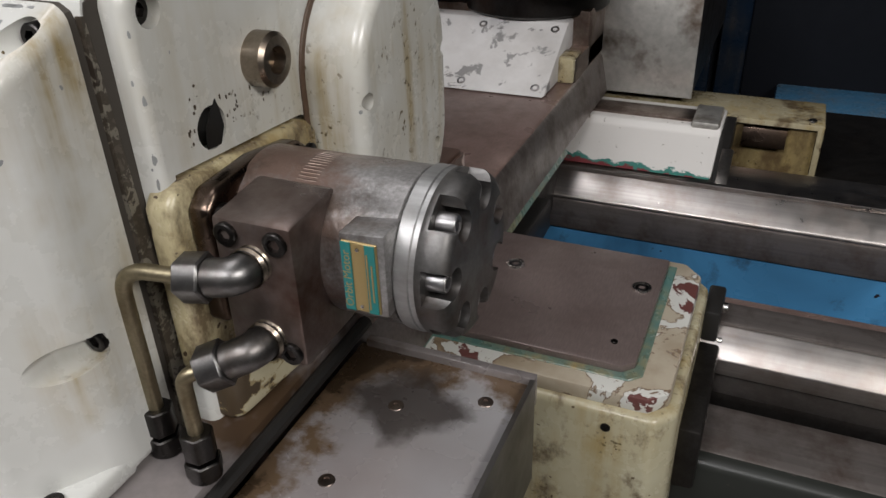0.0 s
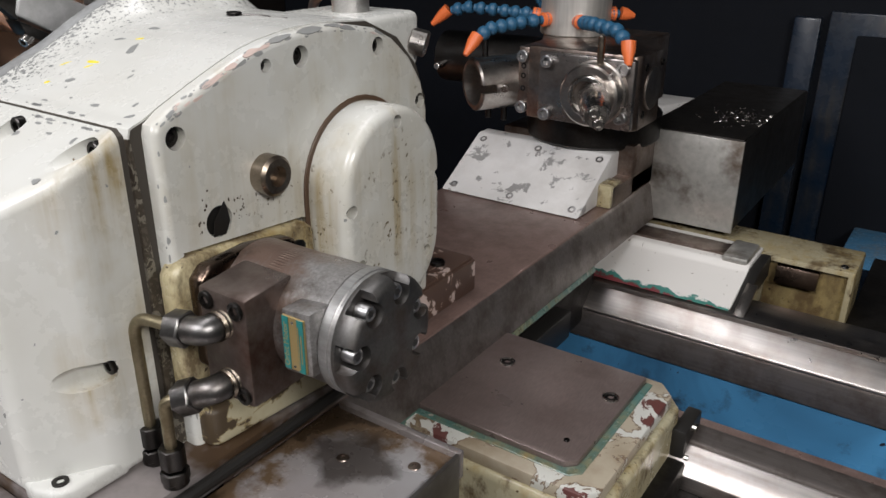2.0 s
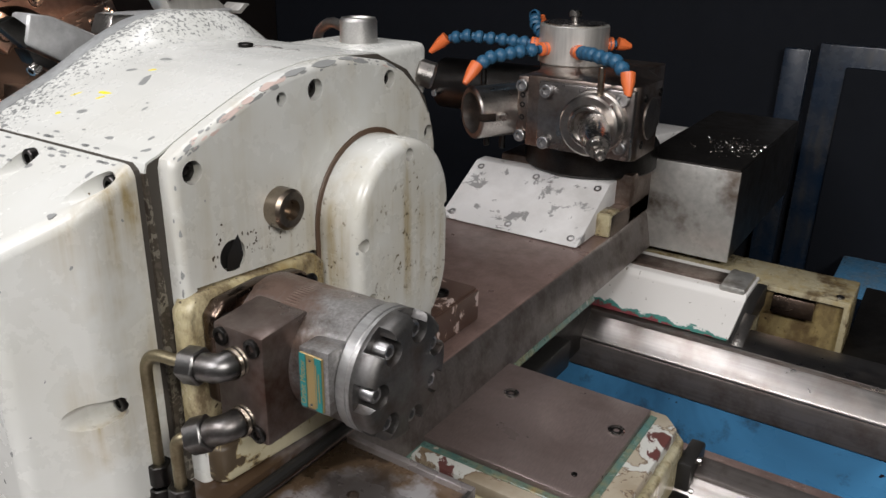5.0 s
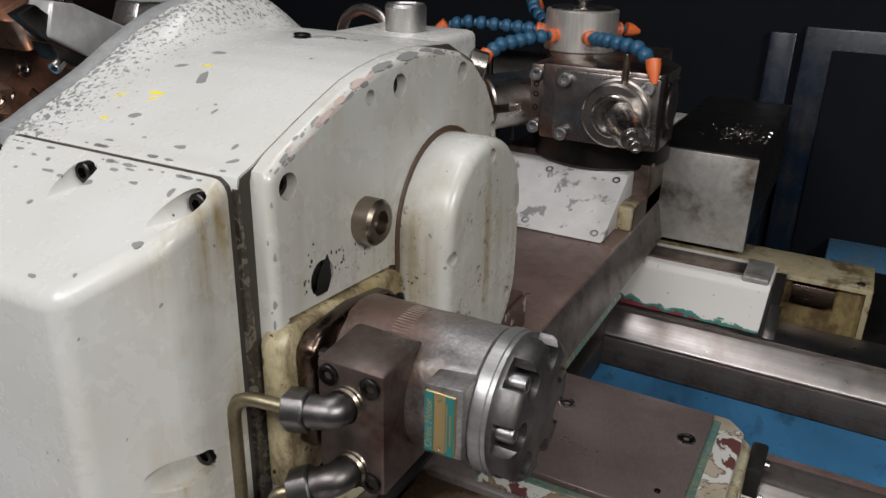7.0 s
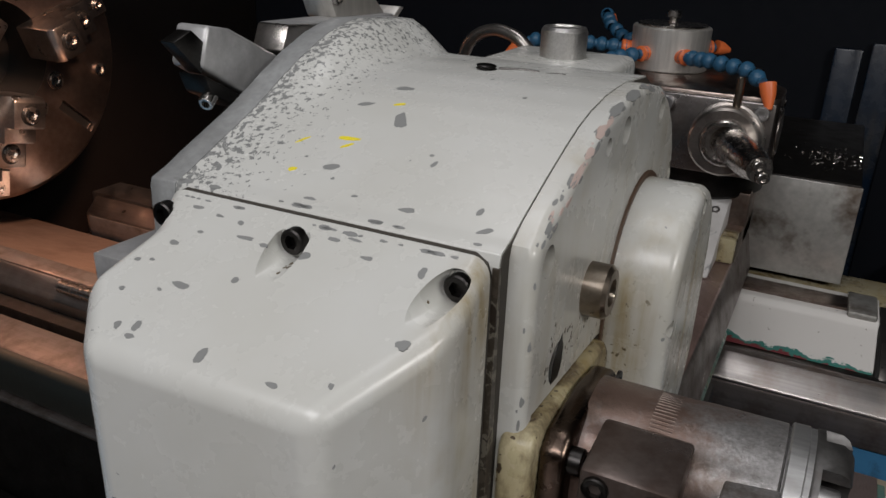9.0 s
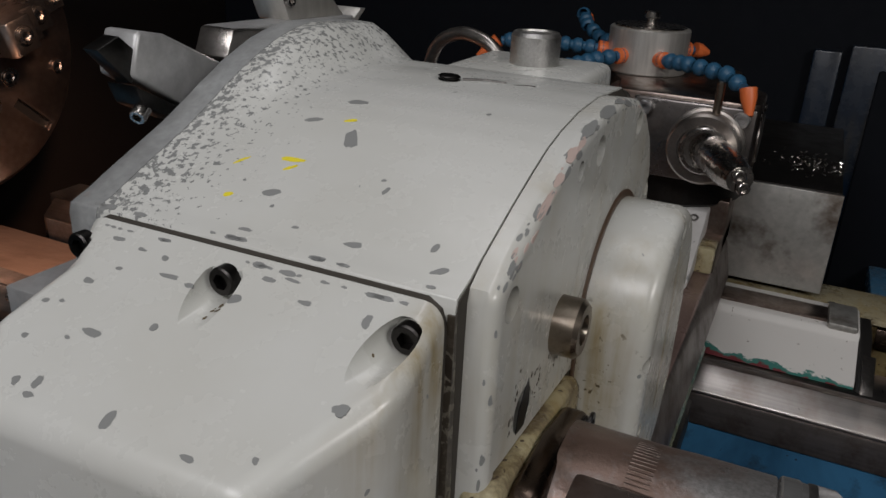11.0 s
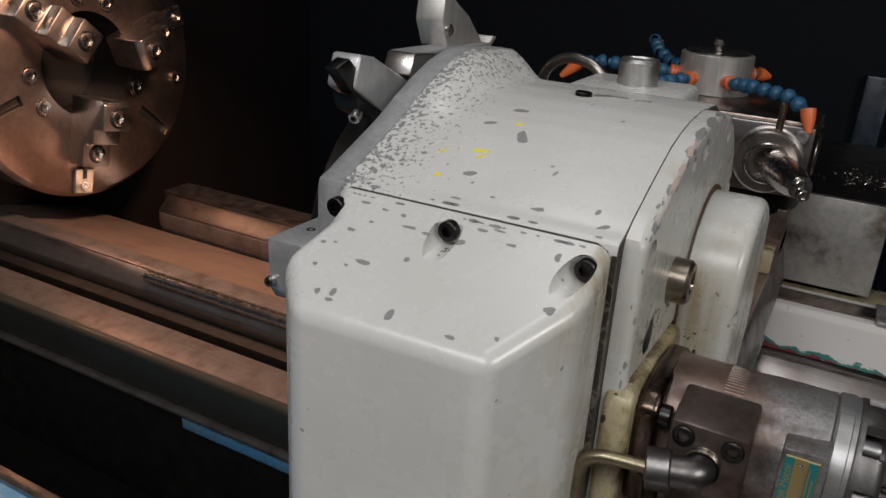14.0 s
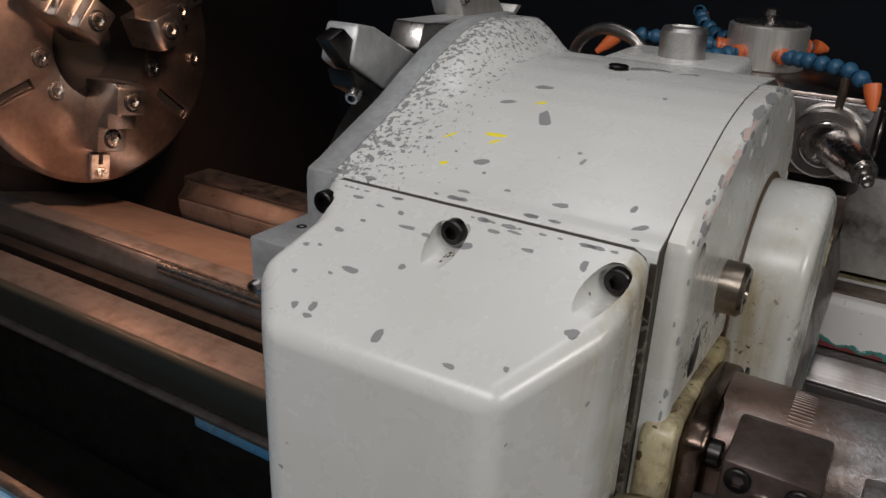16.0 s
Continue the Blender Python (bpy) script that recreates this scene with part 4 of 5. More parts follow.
solid("cotter_pin", joined(tube([(-0.388, 0.465, 1.4680), (-0.374, 0.472, 1.4680), (-0.362, 0.472, 1.4675)], 0.0013, 8), tube([(-0.356, 0.470, 1.4676), (-0.348, 0.476, 1.4675), (-0.344, 0.475, 1.4675)], 0.0008, 6)), STEEL_PIN, "bent wire pin lying on the housing", "pin")
fit1 = thing("pipe_fitting", (-0.33, 0.61, 1.43), "worn steel elbow pipe fitting at the housing's rear", "fitting")
placed("hex_body", "fit_hex", lambda: hexagon(0.017, 0.028), MACHINED, fit1, (-0.372, 0.645, 1.440), (1, 0.15, 0))
placed("hex_nut", "fit_nut", lambda: hexagon(0.015, 0.018), MACHINED, fit1, (-0.345, 0.655, 1.428), (1, 0.5, -0.3))
solid("bent_pipe", tube([(-0.53, 0.70, 1.42), (-0.515, 0.69, 1.455), (-0.485, 0.68, 1.468), (-0.455, 0.67, 1.462), (-0.44, 0.665, 1.45)], 0.006, 12), MACHINED, "bent steel pipe behind the housing", "pipe")

# round cover
ctr = (0.498, 1.30)


def obround(r, lift, n=20):
    y, z = ctr
    pts = [(y + r * math.cos(math.pi * k / n), z + lift + r * math.sin(math.pi * k / n)) for k in range(n + 1)]
    return pts + [(y - r * math.cos(math.pi * k / n), z - lift - r * math.sin(math.pi * k / n)) for k in range(n + 1)]


rc = thing("round_cover", (-0.27, 0.498, 1.2), "white enamelled rounded gear cover with recessed screws", "cover")
cuts = [(0.500, 1.386), (0.561, 1.322), (0.543, 1.250), (0.4375, 1.321), (0.446, 1.268)]
shape = prism(obround(0.069, 0.030), "x", -0.297, -0.245, 0, 0)
edges = [e for e in shape.edges if all(abs(v.co.x + 0.245) < 1e-4 for v in e.verts)]
bmesh.ops.bevel(shape, geom=edges, offset=0.009, segments=5, profile=0.5, affect="EDGES")
bmesh.ops.recalc_face_normals(shape, faces=shape.faces)
part("cover", carve(shape, *[rod((-0.258, y, z), (-0.23, y, z), 0.0058, 0, 20) for y, z in cuts]), PAINT_COVER, rc, angle=40)
for y, z in cuts:
    screw(rc, (-0.2585, y, z), X, 0.0054, 0.004)
part("gasket_lip", prism(obround(0.0735, 0.030), "x", -0.2890, -0.2868, 0.0006, 1), GASKET_BROWN, rc, "dark seam round the cover")

SPECK = mat("black_oil_speck", (0.05, 0.035, 0.02), 0.45)
rng = random.Random(52)
for _ in range(46):
    a = rng.uniform(150, 225)
    out = Vector((0, math.cos(math.radians(a)), math.sin(math.radians(a))))
    c = Vector((rng.uniform(-0.284, -0.256), 0.498, 1.27)) + out * 0.0690
    s = rng.uniform(0.0004, 0.0012)
    part("oil_speck", flake(c, Vector((1, 0, 0)), out.cross(Vector((1, 0, 0))), s, s * rng.uniform(0.7, 1.8), rng, 0.0003), SPECK, rc)
for _ in range(60):
    y, z = 0.315 + abs(rng.gauss(0, 0.035)), 1.332 + abs(rng.gauss(0, 0.012))
    if y > 0.41 or math.hypot(y - 0.334, z - 1.3365) < 0.014:
        continue
    s = rng.uniform(0.0003, 0.0010)
    part("oil_speck", flake(Vector((FACE, y, z)), Vector((0, 1, 0)), Vector((0, 0, 1)), s, s * rng.uniform(0.8, 2.2), rng, 0.0002), SPECK, housing)

# gear cover in front of the housing
gear = thing("gear_cover", (-0.42, 0.23, 1.156), "white enamelled cast gear cover with chips and oil stains", "cover")
GK, GZ = 0.46, 1.4175
plan = [(-0.305, 0.2715), (-0.304, 0.230), (-0.338, 0.1765), (-0.466, 0.1745), (-0.497, 0.208), (-0.487, 0.246), (-0.500, 0.2715)]
g = prism(plan, "z", 1.157, 1.46)
bmesh.ops.bisect_plane(g, geom=g.verts[:] + g.edges[:] + g.faces[:], plane_co=(0, 0.2715, GZ), plane_no=(0, -GK, 1), clear_outer=True)
bmesh.ops.contextual_create(g, geom=[e for e in g.edges if e.is_boundary])
bmesh.ops.recalc_face_normals(g, faces=g.faces)
back = [e for e in g.edges if all(abs(v.co.y - 0.2715) < 1e-4 for v in e.verts)]
front = [e for e in g.edges if e not in back and e.calc_face_angle(0) > 0.3]
bmesh.ops.bevel(g, geom=front, offset=0.0095, segments=5, profile=0.5, affect="EDGES", clamp_overlap=True)
back = [e for e in g.edges if all(abs(v.co.y - 0.2715) < 1e-4 for v in e.verts) and max(v.co.z for v in e.verts) > 1.3]
bmesh.ops.bevel(g, geom=back, offset=0.0022, segments=2, profile=0.5, affect="EDGES", clamp_overlap=True)
bmesh.ops.recalc_face_normals(g, faces=g.faces)
SCREWS = [(-0.3160, 0.2635, 1.4045), (-0.4070, 0.2620, 1.4085), (-0.493, 0.2615, 1.4065)]
tools = [turned([(0, 0), (0, r * 0.86), (0.003, r), (0.09, r * 1.05), (0.09, 0)], p, way, 32) for p, way, r in zip(SCREWS, ((-0.16, -1, 0.05), (0.09, -1, 0.0), (-0.35, -1, 0.05)), (0.0092, 0.0104, 0.0104))]
tools.append(turned([(0, 0), (0, 0.0085), (0.004, 0.0104), (0.12, 0.0112), (0.12, 0)], (-0.3105, 0.241, 1.249), (-0.04, -1, -0.03), 28))
evened(part("casting", carve(g, *tools), PAINT_GEAR, gear, angle=34))
for p in SCREWS:
    screw(gear, (p[0], p[1] + 0.001, p[2]), FRONT, 0.0068, 0.0065)
screw(gear, (-0.3105, 0.2415, 1.249), FRONT, 0.0065, 0.004)
RUST = mat("orange_rust", (0.30, 0.135, 0.045), 0.7)
part("foot", prism([(-0.345, 0.176), (-0.328, 0.175), (-0.312, 0.181), (-0.306, 0.193), (-0.3055, 0.238), (-0.342, 0.238)], "z", 1.1565, 1.172, 0.004, 3), PAINT_GEAR, gear)
screw(gear, (-0.320, 0.191, 1.1705), Z, 0.006, 0.0035)
part("grimy_groove", box(-0.3064, -0.3029, 0.2764, 0.2890, 1.157, 1.4105), GRIME, gear, "grime-filled groove beside the cover")
part("seam", prism([(-0.494, 1.157), (-0.494, 1.4160), (-0.316, 1.4160), (-0.309, 1.4125), (-0.3062, 1.404), (-0.3062, 1.157)], "y", 0.2708, 0.2786), GASKET, gear, "dark seam against the housing")
rng = random.Random(21)
gn = Vector((0, -GK, 1)).normalized()
for x, y, a, b in ((-0.443, 0.217, 0.0065, 0.0020), (-0.452, 0.212, 0.0018, 0.001), (-0.405, 0.1885, 0.0030, 0.0040), (-0.364, 0.1860, 0.0034, 0.0016), (-0.446, 0.1865, 0.0026, 0.0018), (-0.447, 0.1915, 0.0020, 0.0032), (-0.457, 0.190, 0.0026, 0.0028), (-0.362, 0.256, 0.0040, 0.0014), (-0.332, 0.255, 0.0024, 0.0034), (-0.418, 0.227, 0.0020, 0.0022), (-0.467, 0.238, 0.0034, 0.0016), (-0.3215, 0.219, 0.0038, 0.0030), (-0.340, 0.193, 0.0018, 0.0016), (-0.430, 0.251, 0.006, 0.0014), (-0.418, 0.2495, 0.003, 0.0016), (-0.471, 0.262, 0.004, 0.0012), (-0.455, 0.260, 0.0026, 0.0010), (-0.458, 0.248, 0.0020, 0.0012), (-0.440, 0.259, 0.0022, 0.0016), (-0.385, 0.262, 0.004, 0.0012), (-0.374, 0.2645, 0.005, 0.0010), (-0.478, 0.224, 0.0026, 0.0014), (-0.472, 0.207, 0.0024, 0.0014), (-0.470, 0.226, 0.0016, 0.0010)):
    c = Vector((x, y, GZ + (y - 0.2715) * GK))
    part("paint_chip", flake(c, Vector((1, 0, 0)), gn.cross(Vector((1, 0, 0))), a, b, rng), CHIP, gear)

OIL = mat("dried_oil_speck", (0.11, 0.075, 0.03), 0.5)
for _ in range(12):
    k = rng.uniform(0.0, 1.0)
    c = Vector((-0.3062 - 0.006 * k, 0.2330 - 0.0094 * k, 1.2385 - rng.uniform(0, 0.004)))
    part("rust_spot", flake(c, Vector((-0.54, -0.84, 0)), Vector((0, 0, 1)), rng.uniform(0.001, 0.003), rng.uniform(0.0006, 0.0014), rng), RUST, gear)
for (px, py, pz), count in zip(SCREWS[:2], (34, 40)):
    for _ in range(count):
        x, y = px + rng.gauss(0, 0.0038), py - 0.004 - abs(rng.gauss(0, 0.009))
        d = min(0.0095, abs(x - px))
        c = Vector((x, y, pz - math.sqrt(0.0107 ** 2 - d * d)))
        nrm = Vector((px - x, 0, pz - c.z)).normalized()
        part("oil_speck", flake(c, Vector((0, 1, 0)), nrm.cross(Vector((0, 1, 0))), rng.uniform(0.0005, 0.0018), rng.uniform(0.0004, 0.0010), rng, 0.0003), OIL, gear)

rng = random.Random(33)
for _ in range(20):
    x = rng.uniform(-0.490, -0.318)
    s = rng.uniform(0.5, 1.0) ** 3
    c = Vector((x, 0.2675, GZ - 0.0018))
    part("paint_chip", flake(c, Vector((1, 0, 0)), Vector((0, 0.9, 0.42)), 0.001 + 0.004 * s, 0.0006 + 0.0010 * s, rng), CHIP, gear)
for _ in range(14):
    x = rng.uniform(-0.515, -0.308)
    s = rng.uniform(0.5, 1.0) ** 3
    c = Vector((x, 0.2815, 1.4183))
    part("paint_chip", flake(c, Vector((1, 0, 0)), Vector((0, 0.9, 0.43)), 0.001 + 0.0045 * s, 0.0006 + 0.0010 * s, rng, 0.0003), CHIP, housing)
for _ in range(60):
    k = rng.uniform(0.3, 1.0) ** 3
    rim_chip(rng.uniform(0.1, 0.97), rng.uniform(20, 85), 0.0008 + 0.005 * k, 0.0005 + 0.0009 * k, rng.choice((CHIP, CHIP, CHIP, PINK)))
for _ in range(26):
    z = rng.uniform(1.18, 1.40)
    roll = rng.uniform(0.2, 1.2)
    nrm = Vector((math.sin(roll), -math.cos(roll), 0))
    c = Vector((FACE - 0.0065, 0.294, z)) + nrm * 0.0065
    part("paint_chip", flake(c, Vector((0, 0, 1)), nrm.cross(Vector((0, 0, 1))), rng.uniform(0.001, 0.004), rng.uniform(0.0005, 0.0012), rng), CHIP, housing)

# ---- hydraulic motor ----
CAST_GREASY = steel("greasy_cast_iron", (0.17, 0.165, 0.16), 0.50, (0.09, 0.06, 0.045), 0.8, scale=50, bump=0.3)
RING_STEEL = steel("satin_ring_steel", (0.40, 0.40, 0.395), 0.40, (0.20, 0.17, 0.15), 0.5, (0.1, 1, 1), 60, metal=0.8, bump=0.06)
motor = thing("hydraulic_motor", (-0.21, 0.34, 1.23), "grey cast iron hydraulic orbit motor with oily brown block", "motor")
MY, MZ = 0.350, 1.2755
part("mount_pad", prism([(0.281, 1.25), (0.281, 1.309), (0.288, 1.318), (0.30, 1.3205), (0.418, 1.312), (0.428, 1.302), (0.428, 1.20), (0.281, 1.20)], "x", -0.3005, -0.281, 0.005, 3), PAINT_FLAKED, motor, "oil-soaked cream mounting pad")
part("flange", prism([(0.292, 1.235), (0.292, 1.307), (0.302, 1.316), (0.345, 1.318), (0.385, 1.312), (0.40, 1.30), (0.40, 1.235)], "x", -0.281, -0.266, 0.004, 3), CAST_WET, motor, "wet brown oily flange")
screw(motor, (-0.266, 0.303, 1.300), X, 0.0075, 0.007)
screw(motor, (-0.266, 0.392, 1.300), X, 0.0070, 0.002)
part("valve_block", prism([(0.282, 1.2275), (0.282, 1.3125), (0.300, 1.3140), (0.325, 1.3165), (0.335, 1.31), (0.335, 1.2275)], "x", -0.256, -0.2085, 0.0025, 2), PORT_IRON, motor, "square oily port block")
part("barrel", turned([(0, 0), (0, 0.0445), (0.050, 0.0445), (0.062, 0.0452), (0.1005, 0.0455), (0.1020, 0.0435), (0.1030, 0.0435), (0.1030, 0)], (-0.268, MY, MZ), X, 64), MOTOR_IRON, motor, "rough cast barrel soaked with brown oil")
ribs = []
for k in range(16):
    a = math.radians(72 + 3.4 * k)
    c = Vector((0, math.cos(a), math.sin(a)))
    ribs.append(rod(Vector((-0.2335, MY, MZ)) + c * 0.0441, Vector((-0.2215, MY, MZ)) + c * 0.0439, 0.0008, 0, 6))
part("cast_ribs", joined(*ribs), CAST_BLOCK, motor, "worn brownish ribs on the barrel")
part("ring", turned([(0, 0), (0, 0.0460), (0.0008, 0.0468), (0.0085, 0.0470), (0.0092, 0.0462), (0.0120, 0.0462), (0.0120, 0)], (-0.1655, MY, MZ), X, 64), RING_STEEL, motor, "satin machined ring")
cap = turned([(0, 0), (0, 0.0462), (0.001, 0.0470), (0.0125, 0.0470), (0.0160, 0.0448), (0.0182, 0.0405), (0.0182, 0)], (-0.1535, MY, MZ), X, 64)
cuts = []
bolts = []
for k in range(7):
    a = math.radians(22 + 360 / 7 * k)
    c = Vector((0, math.cos(a), math.sin(a)))
    p = Vector((-0.1535, MY, MZ)) + c * 0.0345
    bolts.append(p)
    cuts.append(rod(p + Vector((0.004, 0, 0)), p + Vector((0.04, 0, 0)), 0.0090, 0, 20))
    q = p + c * 0.013
    cuts.append(rod(q + Vector((0.004, 0, 0)), q + Vector((0.04, 0, 0)), 0.0105, 0, 20))
part("end_cap", carve(cap, *cuts), CAST_GREASY, motor, "cast end cap with bolt pockets", angle=40)
for p in bolts:
    screw(motor, p + Vector((0.0038, 0, 0)), X, 0.0060, 0.0105, CAST)
for x, z in ((-0.247, 1.304), (-0.2175, 1.3035), (-0.2175, 1.2355)):
    screw(motor, (x, 0.2838, z), FRONT, 0.0068, 0.0045)

# the name plate on its raised pad
part("plate_pad", prism([(-0.1915, 1.258), (-0.1915, 1.3065), (-0.1655, 1.3085), (-0.1655, 1.260)], "y", 0.2985, 0.320, 0.0015), MOTOR_IRON, motor)
label = part("name_plate", box(-0.1895, -0.1695, 0.2970, 0.2987, 1.262, 1.3035, 0.0005, 1), GOLD, motor, "gold and teal name plate")
part("teal_band", box(-0.1893, -0.1838, 0.2963, 0.2969, 1.2625, 1.303), TEAL, label)
part("teal_band", box(-0.1757, -0.1702, 0.2963, 0.2969, 1.2625, 1.303), TEAL, label)
for z in (1.2995, 1.2655):
    placed("rivet", "rivet", lambda: turned([(0, 0.0012), (0.0006, 0.001), (0.0008, 0)], (0, 0, 0), Z, 10), BRIGHT, label, (-0.180, 0.2968, z), FRONT)


def writing(text, size, p, turn, material, parent, name="lettering"):
    cu = bpy.data.curves.new(name, "FONT")
    cu.body, cu.size, cu.extrude = text, size, 0.0001
    tmp = new("tmp", cu)
    bpy.context.view_layer.update()
    me = bpy.data.meshes.new_from_object(tmp.evaluated_get(bpy.context.evaluated_depsgraph_get()))
    bpy.data.objects.remove(tmp)
    bpy.data.curves.remove(cu)
    me.materials.clear()
    me.materials.append(material)
    ob = new(name, me)
    ob.matrix_basis = Matrix.Translation(p) @ Matrix(((0, -1, 0), (0, 0, -1), (1, 0, 0))).to_4x4() @ pose(0, 0, 0, 0, 0, turn)
    ob.parent, ob.matrix_parent_inverse = parent, root(parent)
    return ob


writing("Orbit Motor", 0.0066, (-0.1846, 0.29625, 1.2645), 0, GOLD, label)
for k, (z0, z1) in enumerate(((1.265, 1.298), (1.270, 1.292))):
    part("text_bar", box(-0.1750 + 0.0024 * k, -0.1741 + 0.0024 * k, 0.2959, 0.2962, z0, z1), GOLD, label)

# hydraulic elbows and pipes
STEEL_OILY = steel("oily_forged_steel", (0.20, 0.195, 0.19), 0.36, (0.06, 0.042, 0.032), 0.8, scale=60, bump=0.12)
ELBOWS = (
    ((-0.233, 0.283, 1.289), (-0.234, 0.267, 1.289), (-0.252, 0.264, 1.287), (-0.303, 0.258)),
    ((-0.231, 0.283, 1.243), (-0.232, 0.267, 1.243), (-0.248, 0.260, 1.236), (-0.2675, 0.2495)),
)
for a, b, c, (px, py) in ELBOWS:
    el = thing("hydraulic_pipe", (px, py, 1.156), "olive zinc hydraulic pipe with steel elbow fittings", "pipe", "pipes of the hydraulic motor")
    a, b, c = Vector(a), Vector(b), Vector(c)
    w = (c - b).normalized()
    part("elbow", tube([a, b, c], 0.0102, 18, 8), STEEL_OILY, el, "forged steel elbow")
    placed("thread", "elbow_thread", lambda: turned([(0, 0.0112), (0.002, 0.0098), (0.004, 0.0112), (0.006, 0.0098), (0.008, 0.0112)], (0, 0, 0), Z, 20), BRONZE, el, (a.x, 0.2825, a.z), FRONT)
    placed("swivel_nut", "elbow_nut", lambda: hexagon(0.0138, 0.015), STEEL_OILY, el, c - w * 0.004, w)
    end = c + w * 0.008
    turn = Vector((px, py, end.z + w.z * 0.01))
    part("pipe", tube([c, end, turn, (px, py, 1.166)], 0.0045, 14, 8), PIPE, el, "bent olive pipe")
    placed("upper_nut", "pipe_nut", lambda: hexagon(0.0098, 0.018), BLACK_OXIDE, el, (px, py, 1.172), Z, "black hex nut")
    placed("lower_nut", "pipe_nut_low", lambda: hexagon(0.0112, 0.010), BLACK_OXIDE, el, (px, py, 1.160), Z)
    placed("collar", "pipe_collar", lambda: rod((0, 0, 0), (0, 0, 0.006), 0.0098, 0.001, 20), BLACK_OXIDE, el, (px, py, 1.156), Z)

# cream bearing block below the motor
lug = thing("bearing_lug", (-0.27, 0.34, 1.156), "cream cast lug below the motor with flaked paint", "casting lug")
part("lug", prism([(-0.322, 0.294), (-0.280, 0.292), (-0.274, 0.299), (-0.262, 0.43), (-0.322, 0.43)], "z", 1.156, 1.190, 0.005, 3), PAINT_LUG, lug)
screw(lug, (-0.290, 0.311, 1.1885), Z, 0.0095, 0.004)

# sheet steel cover in front of the motor
# Much darker than SHEET, for the cover's upright side.
SIDE_SHEET = steel("black_side_sheet", (0.085, 0.08, 0.076), 0.35, (0.02, 0.015, 0.01), 0.9, scale=16, metal=0.3, bump=0.05)
tray = thing("sheet_cover", (-0.19, 0.2, 1.13), "oily sheet steel way cover with a raised lip", "cover")
part("sheet", box(-0.255, -0.122, -0.25, 0.416, 1.126, 1.1385, 0.001), SHEET_STAINED, tray)
part("lip", box(-0.250, -0.119, 0.412, 0.419, 1.118, 1.1445, 0.001), SHEET, tray)
part("side_lip", box(-0.1225, -0.1185, -0.25, 0.4125, 1.05, 1.1445, 0.001), SIDE_SHEET, tray, "black side of the cover")
part("side_panel", box(-0.25, -0.125, -0.25, 0.40, 1.02, 1.1255, 0.001), CAST_DARK, tray)
for x, y in ((-0.145, 0.385), (-0.20, 0.36), (-0.142, 0.27), (-0.21, 0.285)):
    placed("flat_screw", "flat_screw", lambda: turned([(0, 0.0055), (0.0007, 0.005), (0.0009, 0.0022), (0.0002, 0.002), (0.0002, 0)], (0, 0, 0), Z, 16), CAST_BLOCK, tray, (x, y, 1.1385), Z)
solid("rubber_seal", tube([(-0.2595, -0.25, 1.1455), (-0.2595, 0.20, 1.1455), (-0.2595, 0.43, 1.1455)], 0.0055, 10), RUBBER, "black rubber sealing cord along the cover", "seal")
fp = thing("front_sheet", (-0.45, 0.05, 1.14), "dull grey sheet cover with screwed folded edge", "cover")
part("sheet", box(-0.53, -0.262, -0.25, 0.150, 1.120, 1.136, 0.001), SHEET, fp)
part("edge_angle", box(-0.53, -0.262, 0.150, 0.176, 1.120, 1.150, 0.002), SHEET, fp)
for x in (-0.40, -0.32):
    screw(fp, (x, 0.135, 1.136), Z, 0.005, 0.003)

# ---- drum turret ----
drum = thing("drum_turret", (-0.56, CY, 1.1), "ground steel drum turret with tool holders", "turret")
DISC = [(0.283, 1.30), (0.310, 1.406), (0.350, 1.436), (0.40, 1.455), (0.50, 1.466), (0.60, 1.445), (0.70, 1.30), (0.60, 1.16), (0.40, 1.16)]
part("disc", prism(DISC, "x", -0.548, -0.535, 0.002), TURRET_STEEL, drum)
part("drum", rod((-0.62, CY, CZ), (-0.55, CY, CZ), 0.15, 0.004, 48), BLACK_OXIDE, drum)
part("hub", rod((-0.54, CY, CZ), (-0.53, CY, CZ), 0.16, 0, 48), BLACK_OXIDE, drum)


h1 = part("tool_block", prism([(0.316, 1.473), (0.324, 1.498), (0.345, 1.494), (0.400, 1.468), (0.374, 1.439)], "x", -0.575, -0.548, 0.003, 3), TURRET_STEEL, drum, "polished tool block")
part("insert", prism([(0.296, 1.490), (0.312, 1.496), (0.324, 1.486), (0.318, 1.468)], "x", -0.562, -0.550, 0.001), BLACK_OXIDE, h1, "black carbide insert")
part("clamp", prism([(0.316, 1.469), (0.322, 1.455), (0.352, 1.440), (0.366, 1.442)], "x", -0.570, -0.5465, 0.002), BLACK_OXIDE, h1)
screw(drum, (-0.552, 0.326, 1.453), (0.3, -1, -0.5), 0.005, 0.009, BRIGHT)
part("socket", prism([(0.362, 1.428), (0.374, 1.439), (0.399, 1.468), (0.414, 1.466), (0.417, 1.452), (0.396, 1.428), (0.375, 1.420)], "x", -0.572, -0.546, 0.002), BLACK_OXIDE, drum)
h2 = part("tool_bar", prism([(0.396, 1.474), (0.404, 1.4915), (0.453, 1.486), (0.419, 1.460)], "x", -0.575, -0.547, 0.002, 2), MACHINED, drum, "grey long tool block")
# The bar's shaded underside is painted in with black steel.
part("bar_body", prism([(0.453, 1.4855), (0.545, 1.4845), (0.552, 1.476), (0.48, 1.474), (0.435, 1.452), (0.419, 1.460)], "x", -0.575, -0.548, 0.002, 2), BLACK_OXIDE, h2, "curved underside, its shade put in as black")
part("bar_top", prism([(0.406, 1.4915), (0.552, 1.4885), (0.552, 1.4850), (0.450, 1.4865)], "x", -0.575, -0.5475, 0.001, 1), TURRET_STEEL, h2, "bright ground top edge")
